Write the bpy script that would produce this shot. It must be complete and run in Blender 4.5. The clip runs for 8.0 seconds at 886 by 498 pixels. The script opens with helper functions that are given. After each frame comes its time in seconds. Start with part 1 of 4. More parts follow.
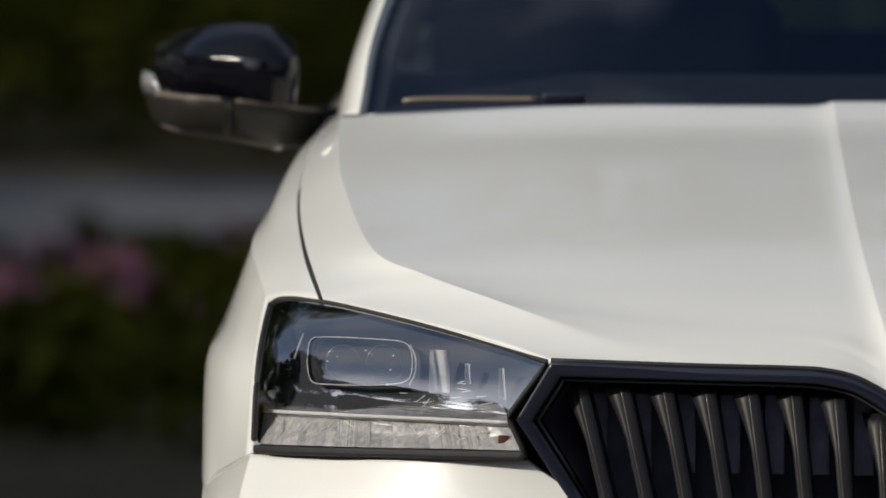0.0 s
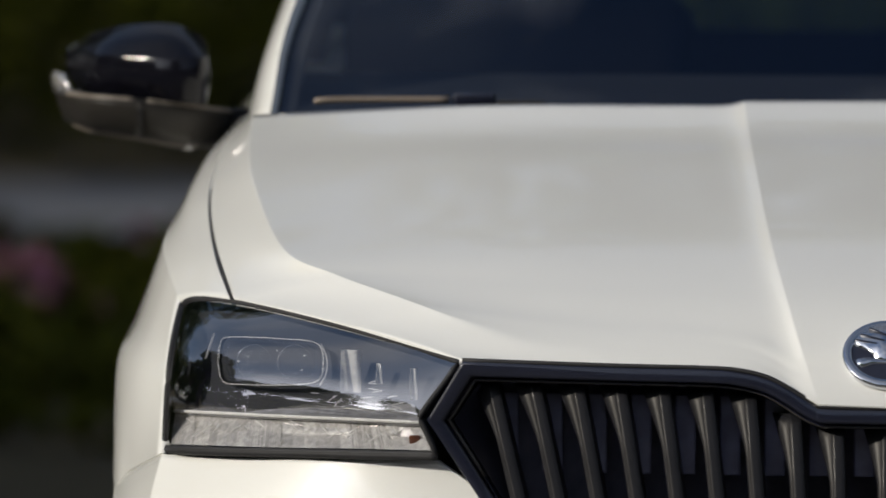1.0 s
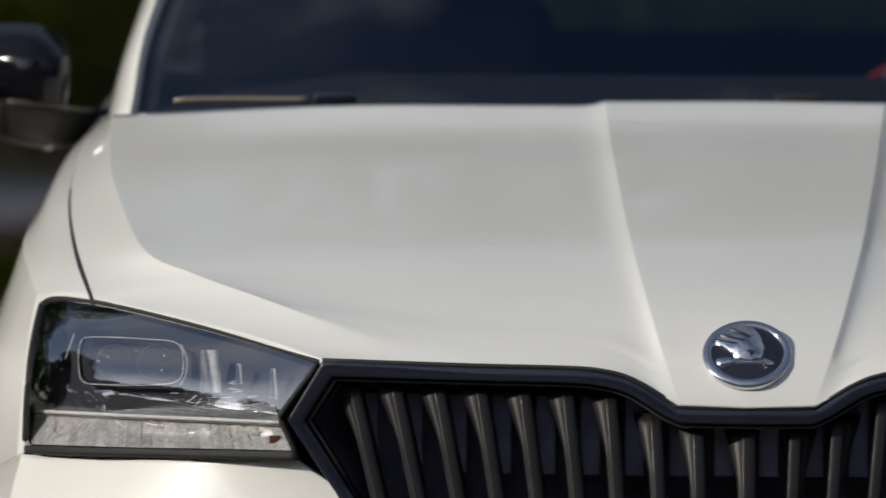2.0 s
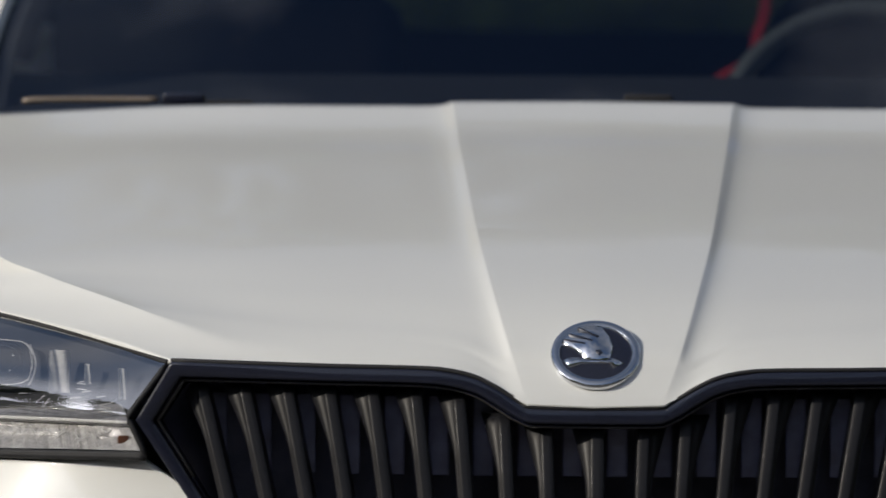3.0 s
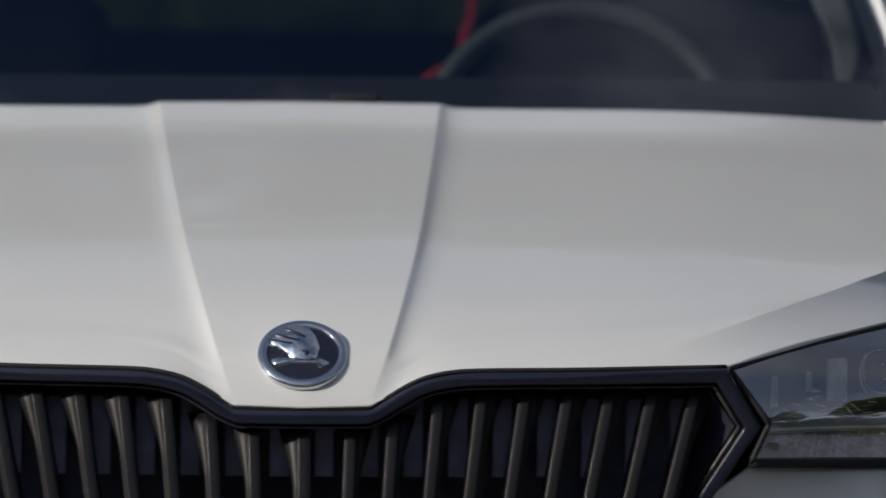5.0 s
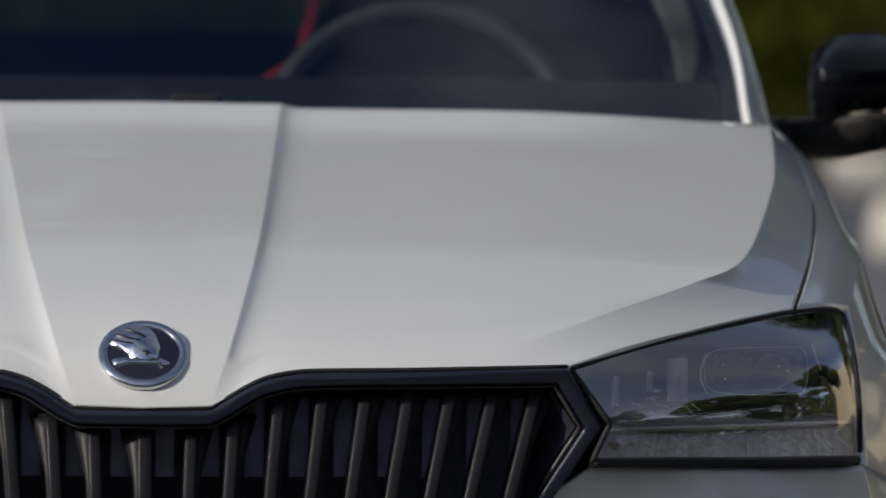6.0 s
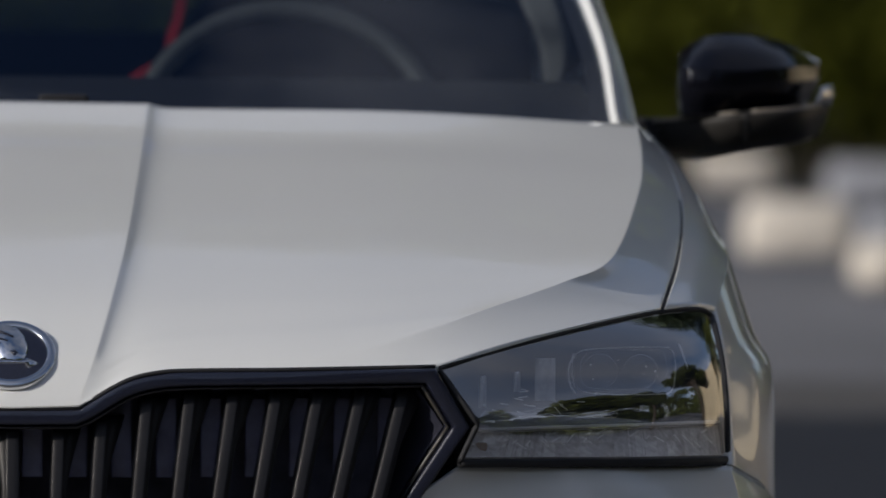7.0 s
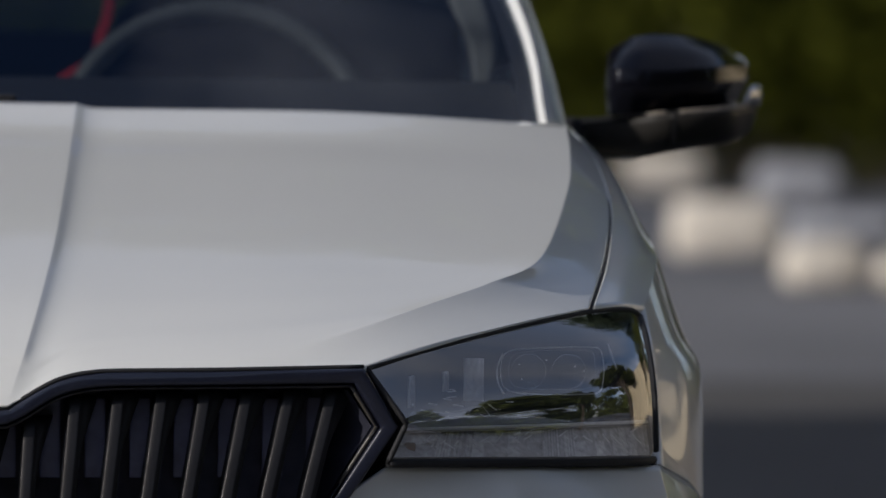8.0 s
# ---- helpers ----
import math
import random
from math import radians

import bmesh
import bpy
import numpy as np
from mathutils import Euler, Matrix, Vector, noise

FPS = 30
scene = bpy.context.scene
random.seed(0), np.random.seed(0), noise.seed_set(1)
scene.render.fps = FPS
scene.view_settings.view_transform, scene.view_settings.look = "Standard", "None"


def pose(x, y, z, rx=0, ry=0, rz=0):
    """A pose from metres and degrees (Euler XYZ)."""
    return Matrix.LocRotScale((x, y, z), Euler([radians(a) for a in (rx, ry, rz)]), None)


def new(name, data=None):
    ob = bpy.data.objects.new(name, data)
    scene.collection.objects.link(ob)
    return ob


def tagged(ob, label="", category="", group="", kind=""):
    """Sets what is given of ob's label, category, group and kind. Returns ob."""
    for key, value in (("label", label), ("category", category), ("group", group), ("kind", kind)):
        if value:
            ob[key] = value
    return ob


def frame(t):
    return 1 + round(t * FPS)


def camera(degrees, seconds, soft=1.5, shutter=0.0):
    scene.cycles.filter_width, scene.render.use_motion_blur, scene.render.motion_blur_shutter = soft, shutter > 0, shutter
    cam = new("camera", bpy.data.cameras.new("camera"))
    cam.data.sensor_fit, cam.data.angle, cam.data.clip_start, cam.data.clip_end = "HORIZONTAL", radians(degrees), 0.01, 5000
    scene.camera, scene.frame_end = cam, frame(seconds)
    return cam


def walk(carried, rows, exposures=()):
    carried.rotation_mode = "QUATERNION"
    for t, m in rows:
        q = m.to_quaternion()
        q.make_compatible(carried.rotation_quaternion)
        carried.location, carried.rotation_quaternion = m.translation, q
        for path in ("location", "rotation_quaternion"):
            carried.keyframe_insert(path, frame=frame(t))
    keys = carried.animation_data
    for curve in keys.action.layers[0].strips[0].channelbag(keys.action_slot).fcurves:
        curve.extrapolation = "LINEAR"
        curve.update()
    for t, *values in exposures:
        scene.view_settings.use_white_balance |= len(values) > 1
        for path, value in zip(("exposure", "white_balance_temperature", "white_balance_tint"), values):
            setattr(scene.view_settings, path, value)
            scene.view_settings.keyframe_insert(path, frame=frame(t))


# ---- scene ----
# Camera: a long lens on a tripod that pans across the front of a parked car.
cam = camera(5.3435, 8.0, soft=1.5, shutter=0.4)
cam.data.dof.use_dof = True
cam.data.dof.focus_distance = 10.2
cam.data.dof.aperture_fstop = 5.4
PAN = [(0, 3.2132), (0.5, 3.0051), (1, 2.6769), (1.5, 2.2911), (1.7, 2.1086), (2.8, 1.1014), (3, 0.9187), (3.5, 0.5010), (4, 0.0256),
       (4.5, -0.3922), (4.7, -0.5648), (5.8, -1.6409), (6, -1.8119), (6.5, -2.2030), (7, -2.6100), (7.5, -2.8813), (8, -3.0412)]
STAND = pose(-0.07, -10, 1.40, 86.8, 0, -0.39) @ pose(0, 0, 0, 0, 0, 0.47)
walk(cam, [(t, STAND @ pose(0, 0, 0, 0, turn, 0)) for t, turn in PAN], exposures=[(0, 0.02, 6210, 10), (4, -0.19, 6060, 11.5), (8, -0.22, 5900, 13.5)])

# World and sun
SUN_DIR = Vector((-0.80, -0.40, 0.45)).normalized()
world = bpy.data.worlds.new("sky")
scene.world = world
world.use_nodes = True
wn = world.node_tree
sky = wn.nodes.new("ShaderNodeTexSky")
sky.sky_type = "NISHITA"
sky.sun_disc = False
sky.dust_density = 0.9
sky.ozone_density = 1.5
sky.sun_elevation = math.asin(SUN_DIR.z)
sky.sun_rotation = math.atan2(SUN_DIR.x, SUN_DIR.y)
# thin high cloud: patches of paler, brighter sky
grey, bright, veil = wn.nodes.new("ShaderNodeRGBToBW"), wn.nodes.new("ShaderNodeVectorMath"), wn.nodes.new("ShaderNodeMix")
coord, cloud, cover = wn.nodes.new("ShaderNodeTexCoord"), wn.nodes.new("ShaderNodeTexNoise"), wn.nodes.new("ShaderNodeMapRange")
bright.operation = "SCALE"
bright.inputs[0].default_value = (1.0, 1.0, 1.06)
veil.data_type = "RGBA"
cloud.inputs["Scale"].default_value = 2.6
cloud.inputs["Detail"].default_value = 7
cover.inputs["From Min"].default_value, cover.inputs["From Max"].default_value = 0.38, 0.68
cover.inputs["To Min"].default_value, cover.inputs["To Max"].default_value = 0.06, 0.80
doubled = wn.nodes.new("ShaderNodeMath")
doubled.operation = "MULTIPLY"
doubled.inputs[1].default_value = 2.9
wn.links.new(sky.outputs[0], grey.inputs[0])
wn.links.new(grey.outputs[0], doubled.inputs[0])
wn.links.new(doubled.outputs[0], bright.inputs["Scale"])
drift = wn.nodes.new("ShaderNodeMapping")
drift.inputs["Location"].default_value = (-2.83, 4.65, -0.64)
wn.links.new(coord.outputs["Generated"], drift.inputs["Vector"])
wn.links.new(drift.outputs[0], cloud.inputs["Vector"])
wn.links.new(cloud.outputs[0], cover.inputs["Value"])
wn.links.new(cover.outputs[0], veil.inputs["Factor"])
wn.links.new(sky.outputs[0], veil.inputs[6])
wn.links.new(bright.outputs[0], veil.inputs[7])
wn.links.new(veil.outputs[2], wn.nodes["Background"].inputs[0])
wn.nodes["Background"].inputs[1].default_value = 0.084
sun_data = bpy.data.lights.new("sun", "SUN")
sun_data.energy = 3.25
sun_data.angle = radians(0.55)
sun_data.color = (1.0, 0.90, 0.74)
sun = new("sun", sun_data)
sun.matrix_world = Matrix.Translation((-20, -10, 12)) @ SUN_DIR.to_track_quat("Z", "Y").to_matrix().to_4x4()


# ---- materials ----
def material(name, colour, rough=0.5, metal=0.0, coat=0.0, spec=0.5, grain=0.0, grain_size=40.0, stain=0.0, stain_size=3.0, bump=0.0, bump_size=200.0, per_piece=0.0, coat_rough=0.03, transmit=0.0):
    m = bpy.data.materials.new(name)
    m.use_nodes = True
    n, l = m.node_tree.nodes, m.node_tree.links
    b = n["Principled BSDF"]
    b.inputs["Roughness"].default_value = rough
    b.inputs["Metallic"].default_value = metal
    b.inputs["Coat Weight"].default_value = coat
    b.inputs["Coat Roughness"].default_value = coat_rough
    b.inputs["Specular IOR Level"].default_value = spec
    b.inputs["Base Color"].default_value = (*colour, 1)
    b.inputs["Transmission Weight"].default_value = transmit
    tc = n.new("ShaderNodeTexCoord")
    last = None
    for amount, size in ((grain, grain_size), (stain, stain_size)):
        if amount:
            t = n.new("ShaderNodeTexNoise")
            t.inputs["Scale"].default_value = size
            t.inputs["Detail"].default_value = 6
            l.new(tc.outputs["Object"], t.inputs["Vector"])
            r = n.new("ShaderNodeMapRange")
            r.inputs["From Min"].default_value, r.inputs["From Max"].default_value = 0.3, 0.7
            r.inputs["To Min"].default_value, r.inputs["To Max"].default_value = 1 - amount, 1 + amount
            l.new(t.outputs[0], r.inputs["Value"])
            v = n.new("ShaderNodeVectorMath")
            v.operation = "SCALE"
            if last is None:
                v.inputs[0].default_value = colour
            else:
                l.new(last, v.inputs[0])
            l.new(r.outputs[0], v.inputs["Scale"])
            last = v.outputs[0]
    if per_piece:
        g = n.new("ShaderNodeNewGeometry")
        r = n.new("ShaderNodeMapRange")
        r.inputs["To Min"].default_value, r.inputs["To Max"].default_value = 1 - per_piece, 1 + per_piece
        l.new(g.outputs["Random Per Island"], r.inputs["Value"])
        v = n.new("ShaderNodeVectorMath")
        v.operation = "SCALE"
        if last is None:
            v.inputs[0].default_value = colour
        else:
            l.new(last, v.inputs[0])
        l.new(r.outputs[0], v.inputs["Scale"])
        last = v.outputs[0]
    if last is not None:
        l.new(last, b.inputs["Base Color"])
    if bump:
        t = n.new("ShaderNodeTexNoise")
        t.inputs["Scale"].default_value = bump_size
        t.inputs["Detail"].default_value = 4
        l.new(tc.outputs["Object"], t.inputs["Vector"])
        k = n.new("ShaderNodeBump")
        k.inputs["Strength"].default_value = bump
        k.inputs["Distance"].default_value = 0.002
        l.new(t.outputs[0], k.inputs["Height"])
        l.new(k.outputs[0], b.inputs["Normal"])
    return m


def glass(name, tint, rough=0.0, ior=1.5, haze=0.0, sky_tint=(1, 1, 1)):
    m = bpy.data.materials.new(name)
    m.use_nodes = True
    n, l = m.node_tree.nodes, m.node_tree.links
    n.remove(n["Principled BSDF"])
    clear = n.new("ShaderNodeBsdfTransparent")
    clear.inputs[0].default_value = (*tint, 1)
    gloss = n.new("ShaderNodeBsdfGlossy")
    gloss.inputs["Roughness"].default_value = rough
    gloss.inputs[0].default_value = (*sky_tint, 1)
    base = ((ior - 1) / (ior + 1)) ** 2
    facing_angle = n.new("ShaderNodeLayerWeight")
    facing_angle.inputs["Blend"].default_value = 0.5
    power = n.new("ShaderNodeMath")
    power.operation = "POWER"
    power.inputs[1].default_value = 5
    share = n.new("ShaderNodeMapRange")
    share.inputs["To Min"].default_value, share.inputs["To Max"].default_value = base, 1.0
    mix = n.new("ShaderNodeMixShader")
    l.new(facing_angle.outputs["Facing"], power.inputs[0])
    l.new(power.outputs[0], share.inputs["Value"])
    l.new(share.outputs[0], mix.inputs[0])
    l.new(clear.outputs[0], mix.inputs[1])
    l.new(gloss.outputs[0], mix.inputs[2])
    last = mix
    # haze over the glass, painted in as pale film, heaviest before the driver
    if haze:
        film = n.new("ShaderNodeBsdfDiffuse")
        film.inputs[0].default_value = (0.52, 0.55, 0.60, 1)
        tc, tex, amount = n.new("ShaderNodeTexCoord"), n.new("ShaderNodeTexNoise"), n.new("ShaderNodeMapRange")
        tex.inputs["Scale"].default_value = 2.6
        tex.inputs["Detail"].default_value = 5
        amount.inputs["From Min"].default_value, amount.inputs["From Max"].default_value = 0.46, 0.68
        amount.inputs["To Min"].default_value, amount.inputs["To Max"].default_value = 0.0, haze
        last = n.new("ShaderNodeMixShader")
        haze_shift = n.new("ShaderNodeMapping")
        haze_shift.inputs["Location"].default_value = (4.61, 0.39, 1.78)
        l.new(tc.outputs["Object"], haze_shift.inputs["Vector"])
        l.new(haze_shift.outputs[0], tex.inputs["Vector"])
        l.new(tex.outputs[0], amount.inputs["Value"])
        l.new(amount.outputs[0], last.inputs[0])
        l.new(mix.outputs[0], last.inputs[1])
        l.new(film.outputs[0], last.inputs[2])
    l.new(last.outputs[0], n["Material Output"].inputs[0])
    return m


PAINT = material("white_paint", (0.793, 0.793, 0.758), 0.42, coat=1.0, grain=0.012, grain_size=900, stain=0.015, stain_size=2.5)
GAP = material("gap_black", (0.016, 0.016, 0.018), 0.7, grain=0.2)
GLOSS_BLACK = material("gloss_black", (0.011, 0.013, 0.027), 0.36, coat=1.0, spec=0.35, grain=0.2, grain_size=300)
SLAT_BLACK = material("slat_black", (0.0110, 0.0113, 0.0140), 0.47, coat=0.08, coat_rough=0.16, spec=0.27, grain=0.15, grain_size=200)
SLAT_BLACK.node_tree.nodes["Principled BSDF"].inputs["Specular Tint"].default_value = (1.0, 0.96, 0.90, 1)
GRILLE_DEEP = material("grille_deep", (0.20, 0.20, 0.26), 0.7, grain=0.2)
CHEEK = material("cheek_navy", (0.030, 0.031, 0.046), 0.35, coat=0.4, grain=0.2)
SHUTTER = material("shutter_navy", (0.32, 0.32, 0.46), 0.4, coat=0.5, grain=0.2)
LIP_SATIN = material("lip_satin", (0.075, 0.068, 0.058), 0.38, spec=0.6, grain=0.15)
# warm tone painted for sunlight caught on the mirror casings' dark edges
SUNLIT_EDGE = material("sunlit_edge", (0.21, 0.18, 0.145), 0.4, metal=0.0, grain=0.1)
MIRROR_BLACK = material("mirror_black", (0.005, 0.005, 0.008), 0.10, coat=0.2, coat_rough=0.035, spec=0.16, grain=0.2, grain_size=300)
SATIN_GREY = material("satin_grey", (0.026, 0.024, 0.021), 0.42, spec=0.15, grain=0.15, grain_size=500, bump=0.05, bump_size=900)
WIPER_METAL = material("wiper_metal", (0.20, 0.165, 0.13), 0.4, metal=0.3, grain=0.1, grain_size=300)
RUBBER = material("rubber", (0.012, 0.012, 0.013), 0.75, grain=0.3, grain_size=90)
CHROME = material("chrome", (0.72, 0.73, 0.75), 0.09, metal=1.0, grain=0.05, grain_size=60)
LAMP_DARK = material("lamp_dark", (0.020, 0.022, 0.031), 0.7, grain=0.2, grain_size=30, stain=0.15, stain_size=9)
LAMP_SILVER = material("lamp_silver", (0.66, 0.65, 0.64), 0.2, metal=0.7, grain=0.1, grain_size=150, bump=0.3, bump_size=160)
REFLECTOR = material("lamp_reflector", (0.86, 0.85, 0.82), 0.2, metal=0.4, grain=0.15, grain_size=220, bump=0.3, bump_size=300)
# plain white, also standing for glints on lamp beads, prisms and bright edges
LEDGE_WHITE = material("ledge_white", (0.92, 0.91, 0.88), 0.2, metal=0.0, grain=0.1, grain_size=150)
FLOOR_SILVER = material("lamp_floor_silver", (0.36, 0.36, 0.38), 0.35, metal=0.15, grain=0.25, grain_size=120, bump=0.3, bump_size=90)
STRIP = material("cut_strip", (0.70, 0.68, 0.65), 0.2, metal=0.25, grain=0.25, grain_size=160, bump=0.5, bump_size=260, per_piece=0.22)
AMBER = material("amber", (0.15, 0.055, 0.02), 0.2, grain=0.2, grain_size=120)
INTERIOR = material("interior_black", (0.010, 0.010, 0.012), 0.75, grain=0.25, grain_size=60, bump=0.2, bump_size=700)
SEAT_CLOTH = material("seat_cloth", (0.005, 0.005, 0.007), 0.9, spec=0.2, grain=0.3, grain_size=90)
LEATHER = material("leather_grey", (0.045, 0.048, 0.044), 0.5, grain=0.2, grain_size=70)
PILLAR_CLOTH = material("pillar_cloth", (0.13, 0.13, 0.12), 0.9, spec=0.2, grain=0.15, grain_size=200)
RED = material("red_webbing", (0.40, 0.02, 0.022), 0.7, grain=0.15, grain_size=400)
TYRE = material("tyre", (0.02, 0.02, 0.021), 0.8, grain=0.3, grain_size=40)
ALLOY = material("alloy", (0.5, 0.5, 0.52), 0.3, metal=0.9, grain=0.1)
# the screen's blue sky reflection is put into its gloss colour
GLASS_SCREEN = glass("screen_glass", (0.54, 0.60, 0.66), ior=1.85, haze=0.085, sky_tint=(0.60, 0.74, 1.0))
GLASS_REAR = glass("rear_glass", (0.90, 0.96, 0.90))
GLASS_SIDE = glass("side_glass", (0.22, 0.26, 0.24))
GLASS_LAMP = glass("lamp_glass", (0.86, 0.87, 0.90), ior=3.4)
GLASS_DOME = glass("dome_glass", (0.96, 0.97, 0.98), ior=1.5)
ASPHALT = material("asphalt", (0.105, 0.103, 0.102), 0.85, grain=0.35, grain_size=60, stain=0.2, stain_size=0.4, bump=0.6, bump_size=90)
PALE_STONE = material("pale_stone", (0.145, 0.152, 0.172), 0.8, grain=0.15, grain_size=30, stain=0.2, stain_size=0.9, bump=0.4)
WHITE_STONE = material("white_stone", (0.74, 0.68, 0.58), 0.8, grain=0.12, grain_size=30, stain=0.15, stain_size=4, bump=0.4)
BLUE_STONE = material("blue_grey_stone", (0.40, 0.41, 0.44), 0.8, grain=0.12, grain_size=30, stain=0.15, stain_size=4, bump=0.4)
GREY_STONE = material("grey_stone", (0.19, 0.193, 0.208), 0.8, grain=0.15, grain_size=30, stain=0.2, stain_size=0.7, bump=0.4)
SOIL = material("soil", (0.058, 0.047, 0.020), 0.95, grain=0.4, grain_size=25, stain=0.3, stain_size=1.2, bump=0.7, bump_size=40)
LEAF = material("leaf", (0.095, 0.112, 0.018), 0.6, spec=0.3, per_piece=0.5)
LEAF_COOL = material("leaf_cool", (0.050, 0.070, 0.034), 0.6, spec=0.3, per_piece=0.5)
LEAF_DARK = material("leaf_dark", (0.056, 0.062, 0.007), 0.8, spec=0.05, per_piece=0.5)
PETAL_PINK = material("petal_pink", (0.36, 0.15, 0.24), 0.7, per_piece=0.35)
BARK = material("bark", (0.11, 0.085, 0.06), 0.9, grain=0.4, grain_size=18, bump=0.8, bump_size=25)
RENDERED_WALL = material("sand_render", (0.72, 0.60, 0.40), 0.9, grain=0.08, grain_size=50, stain=0.12, stain_size=0.8, bump=0.4, bump_size=80)


# ---- mesh helpers ----
def part(name, bm, mat, parent, label="", smooth=True):
    me = bpy.data.meshes.new(name)
    for f in bm.faces:
        f.smooth = smooth
    bm.to_mesh(me)
    bm.free()
    me.materials.append(mat)
    ob = new(name, me)
    ob.parent = parent
    if label:
        ob["label"] = label
    return ob


def spline(pts, n):
    """n points along a smooth curve through pts, spaced evenly along it."""
    p = np.array(pts, float)
    if len(p) == 2:
        return p[0] + (p[1] - p[0]) * np.linspace(0, 1, n)[:, None]
    e = np.vstack([2 * p[0] - p[1], p, 2 * p[-1] - p[-2]])
    out = []
    for i in range(1, len(e) - 2):
        a, b, c, d = e[i - 1], e[i], e[i + 1], e[i + 2]
        for t in np.linspace(0, 1, 24, endpoint=False):
            out.append(0.5 * (2 * b + (c - a) * t + (2 * a - 5 * b + 4 * c - d) * t * t + (3 * b - a - 3 * c + d) * t ** 3))
    out.append(p[-1])
    out = np.array(out)
    s = np.concatenate([[0], np.cumsum(np.linalg.norm(np.diff(out, axis=0), axis=1))])
    want = np.linspace(0, s[-1], n)
    return np.stack([np.interp(want, s, out[:, k]) for k in range(3)], 1)


def through_knots(pts, per):
    """A smooth curve through pts with the same number of steps between each two knots."""
    p = np.array(pts, float)
    e = np.vstack([2 * p[0] - p[1], p, 2 * p[-1] - p[-2]])
    out = []
    for i in range(1, len(e) - 2):
        a, b, c, d = e[i - 1], e[i], e[i + 1], e[i + 2]
        for t in np.linspace(0, 1, per, endpoint=False):
            out.append(0.5 * (2 * b + (c - a) * t + (2 * a - 5 * b + 4 * c - d) * t * t + (3 * b - a - 3 * c + d) * t ** 3))
    out.append(p[-1])
    return np.array(out)


def soften(row, times, start=0):
    """Rounds the creases of a row of points a little, from one of them on."""
    for _ in range(times):
        new_row = row.copy()
        new_row[start + 1:-1] = ((row[:-2] + 2 * row[1:-1] + row[2:]) / 4)[start:]
        row = new_row
    return row


def sheet(rows, mirror=False, flip=False, close=False):
    """A grid of quads through rows of points."""
    bm = bmesh.new()
    grid = [[bm.verts.new((-p[0] if mirror else p[0], p[1], p[2])) for p in r] for r in rows]
    for i in range(len(grid) - 1):
        n = len(grid[i])
        for j in range(n if close else n - 1):
            q = [grid[i][j], grid[i][(j + 1) % n], grid[i + 1][(j + 1) % n], grid[i + 1][j]]
            if mirror != flip:
                q.reverse()
            try:
                bm.faces.new(q)
            except ValueError:
                pass
    return bm


def patch(lines, groups, per=8, along=6, soft=0, corners=None, soft_from=0):
    """A surface through control lines (each the same number of knots); groups of line indices are smooth across, with creases between."""
    fine = []
    for k, l in enumerate(lines):
        c = (corners or {}).get(k)
        fine.append(np.vstack([through_knots(l[:c + 1], along)[:-1], through_knots(l[c:], along)]) if c else through_knots(l, along))
    rows = []
    for i in range(len(fine[0])):
        row = []
        for g in groups:
            pts = [fine[k][i] for k in g]
            seg = through_knots(pts, 24) if len(pts) > 2 else spline(pts, 25)
            s = np.concatenate([[0], np.cumsum(np.linalg.norm(np.diff(seg, axis=0), axis=1))])
            n = per * (len(g) - 1)
            want = s[-1] * (0.5 - 0.5 * np.cos(np.linspace(0, np.pi, n + 1)))
            seg = np.stack([np.interp(want, s, seg[:, k]) for k in range(3)], 1)
            row.extend(seg if not row else seg[1:])
        rows.append(soften(np.array(row), soft(i) if callable(soft) else soft, soft_from))
    return rows


def thick(ob, t, offset=-1):
    m = ob.modifiers.new("thickness", "SOLIDIFY")
    m.thickness, m.offset = t, offset
    return ob


def tube(pts, r, sides=8, closed=False, bm=None):
    """A round bar along pts; r is one radius or one for each point."""
    bm = bm or bmesh.new()
    pts = [Vector(p) for p in pts]
    n = len(pts)
    rings = []
    for i, p in enumerate(pts):
        a = pts[i - 1] if i or closed else p
        b = pts[(i + 1) % n] if i < n - 1 or closed else p
        d = (b - a).normalized()
        side = d.cross(Vector((0, 0.35, 1)).normalized())
        if side.length < 1e-3:
            side = d.cross(Vector((1, 0, 0)))
        side.normalize()
        up = side.cross(d)
        rad = r[i] if hasattr(r, "__len__") else r
        rings.append([bm.verts.new(p + (side * math.cos(k * 2 * math.pi / sides) + up * math.sin(k * 2 * math.pi / sides)) * rad) for k in range(sides)])
    for i in range(n if closed else n - 1):
        a, b = rings[i], rings[(i + 1) % n]
        for k in range(sides):
            bm.faces.new((a[k], a[(k + 1) % sides], b[(k + 1) % sides], b[k]))
    if not closed:
        bm.faces.new(rings[0][::-1])
        bm.faces.new(rings[-1])
    return bm


def block(size, at, bevel=0.0, bm=None, turn=None):
    """A box with rounded edges."""
    own = bmesh.new()
    bmesh.ops.create_cube(own, size=1)
    bmesh.ops.scale(own, vec=size, verts=own.verts)
    if bevel:
        bmesh.ops.bevel(own, geom=own.edges[:], offset=bevel, segments=3, profile=0.5, affect="EDGES")
    if turn is not None:
        bmesh.ops.transform(own, matrix=turn, verts=own.verts)
    bmesh.ops.translate(own, vec=at, verts=own.verts)
    if bm is None:
        return own
    me = bpy.data.meshes.new("join")
    own.to_mesh(me)
    own.free()
    bm.from_mesh(me)
    bpy.data.meshes.remove(me)
    return bm


def facing(bm, way):
    """Turns all faces so that they look, on the whole, that way."""
    bmesh.ops.recalc_face_normals(bm, faces=bm.faces)
    total = Vector()
    for f in bm.faces:
        total += f.normal * f.calc_area()
    if total.dot(Vector(way)) < 0:
        bmesh.ops.reverse_faces(bm, faces=bm.faces)
    return bm


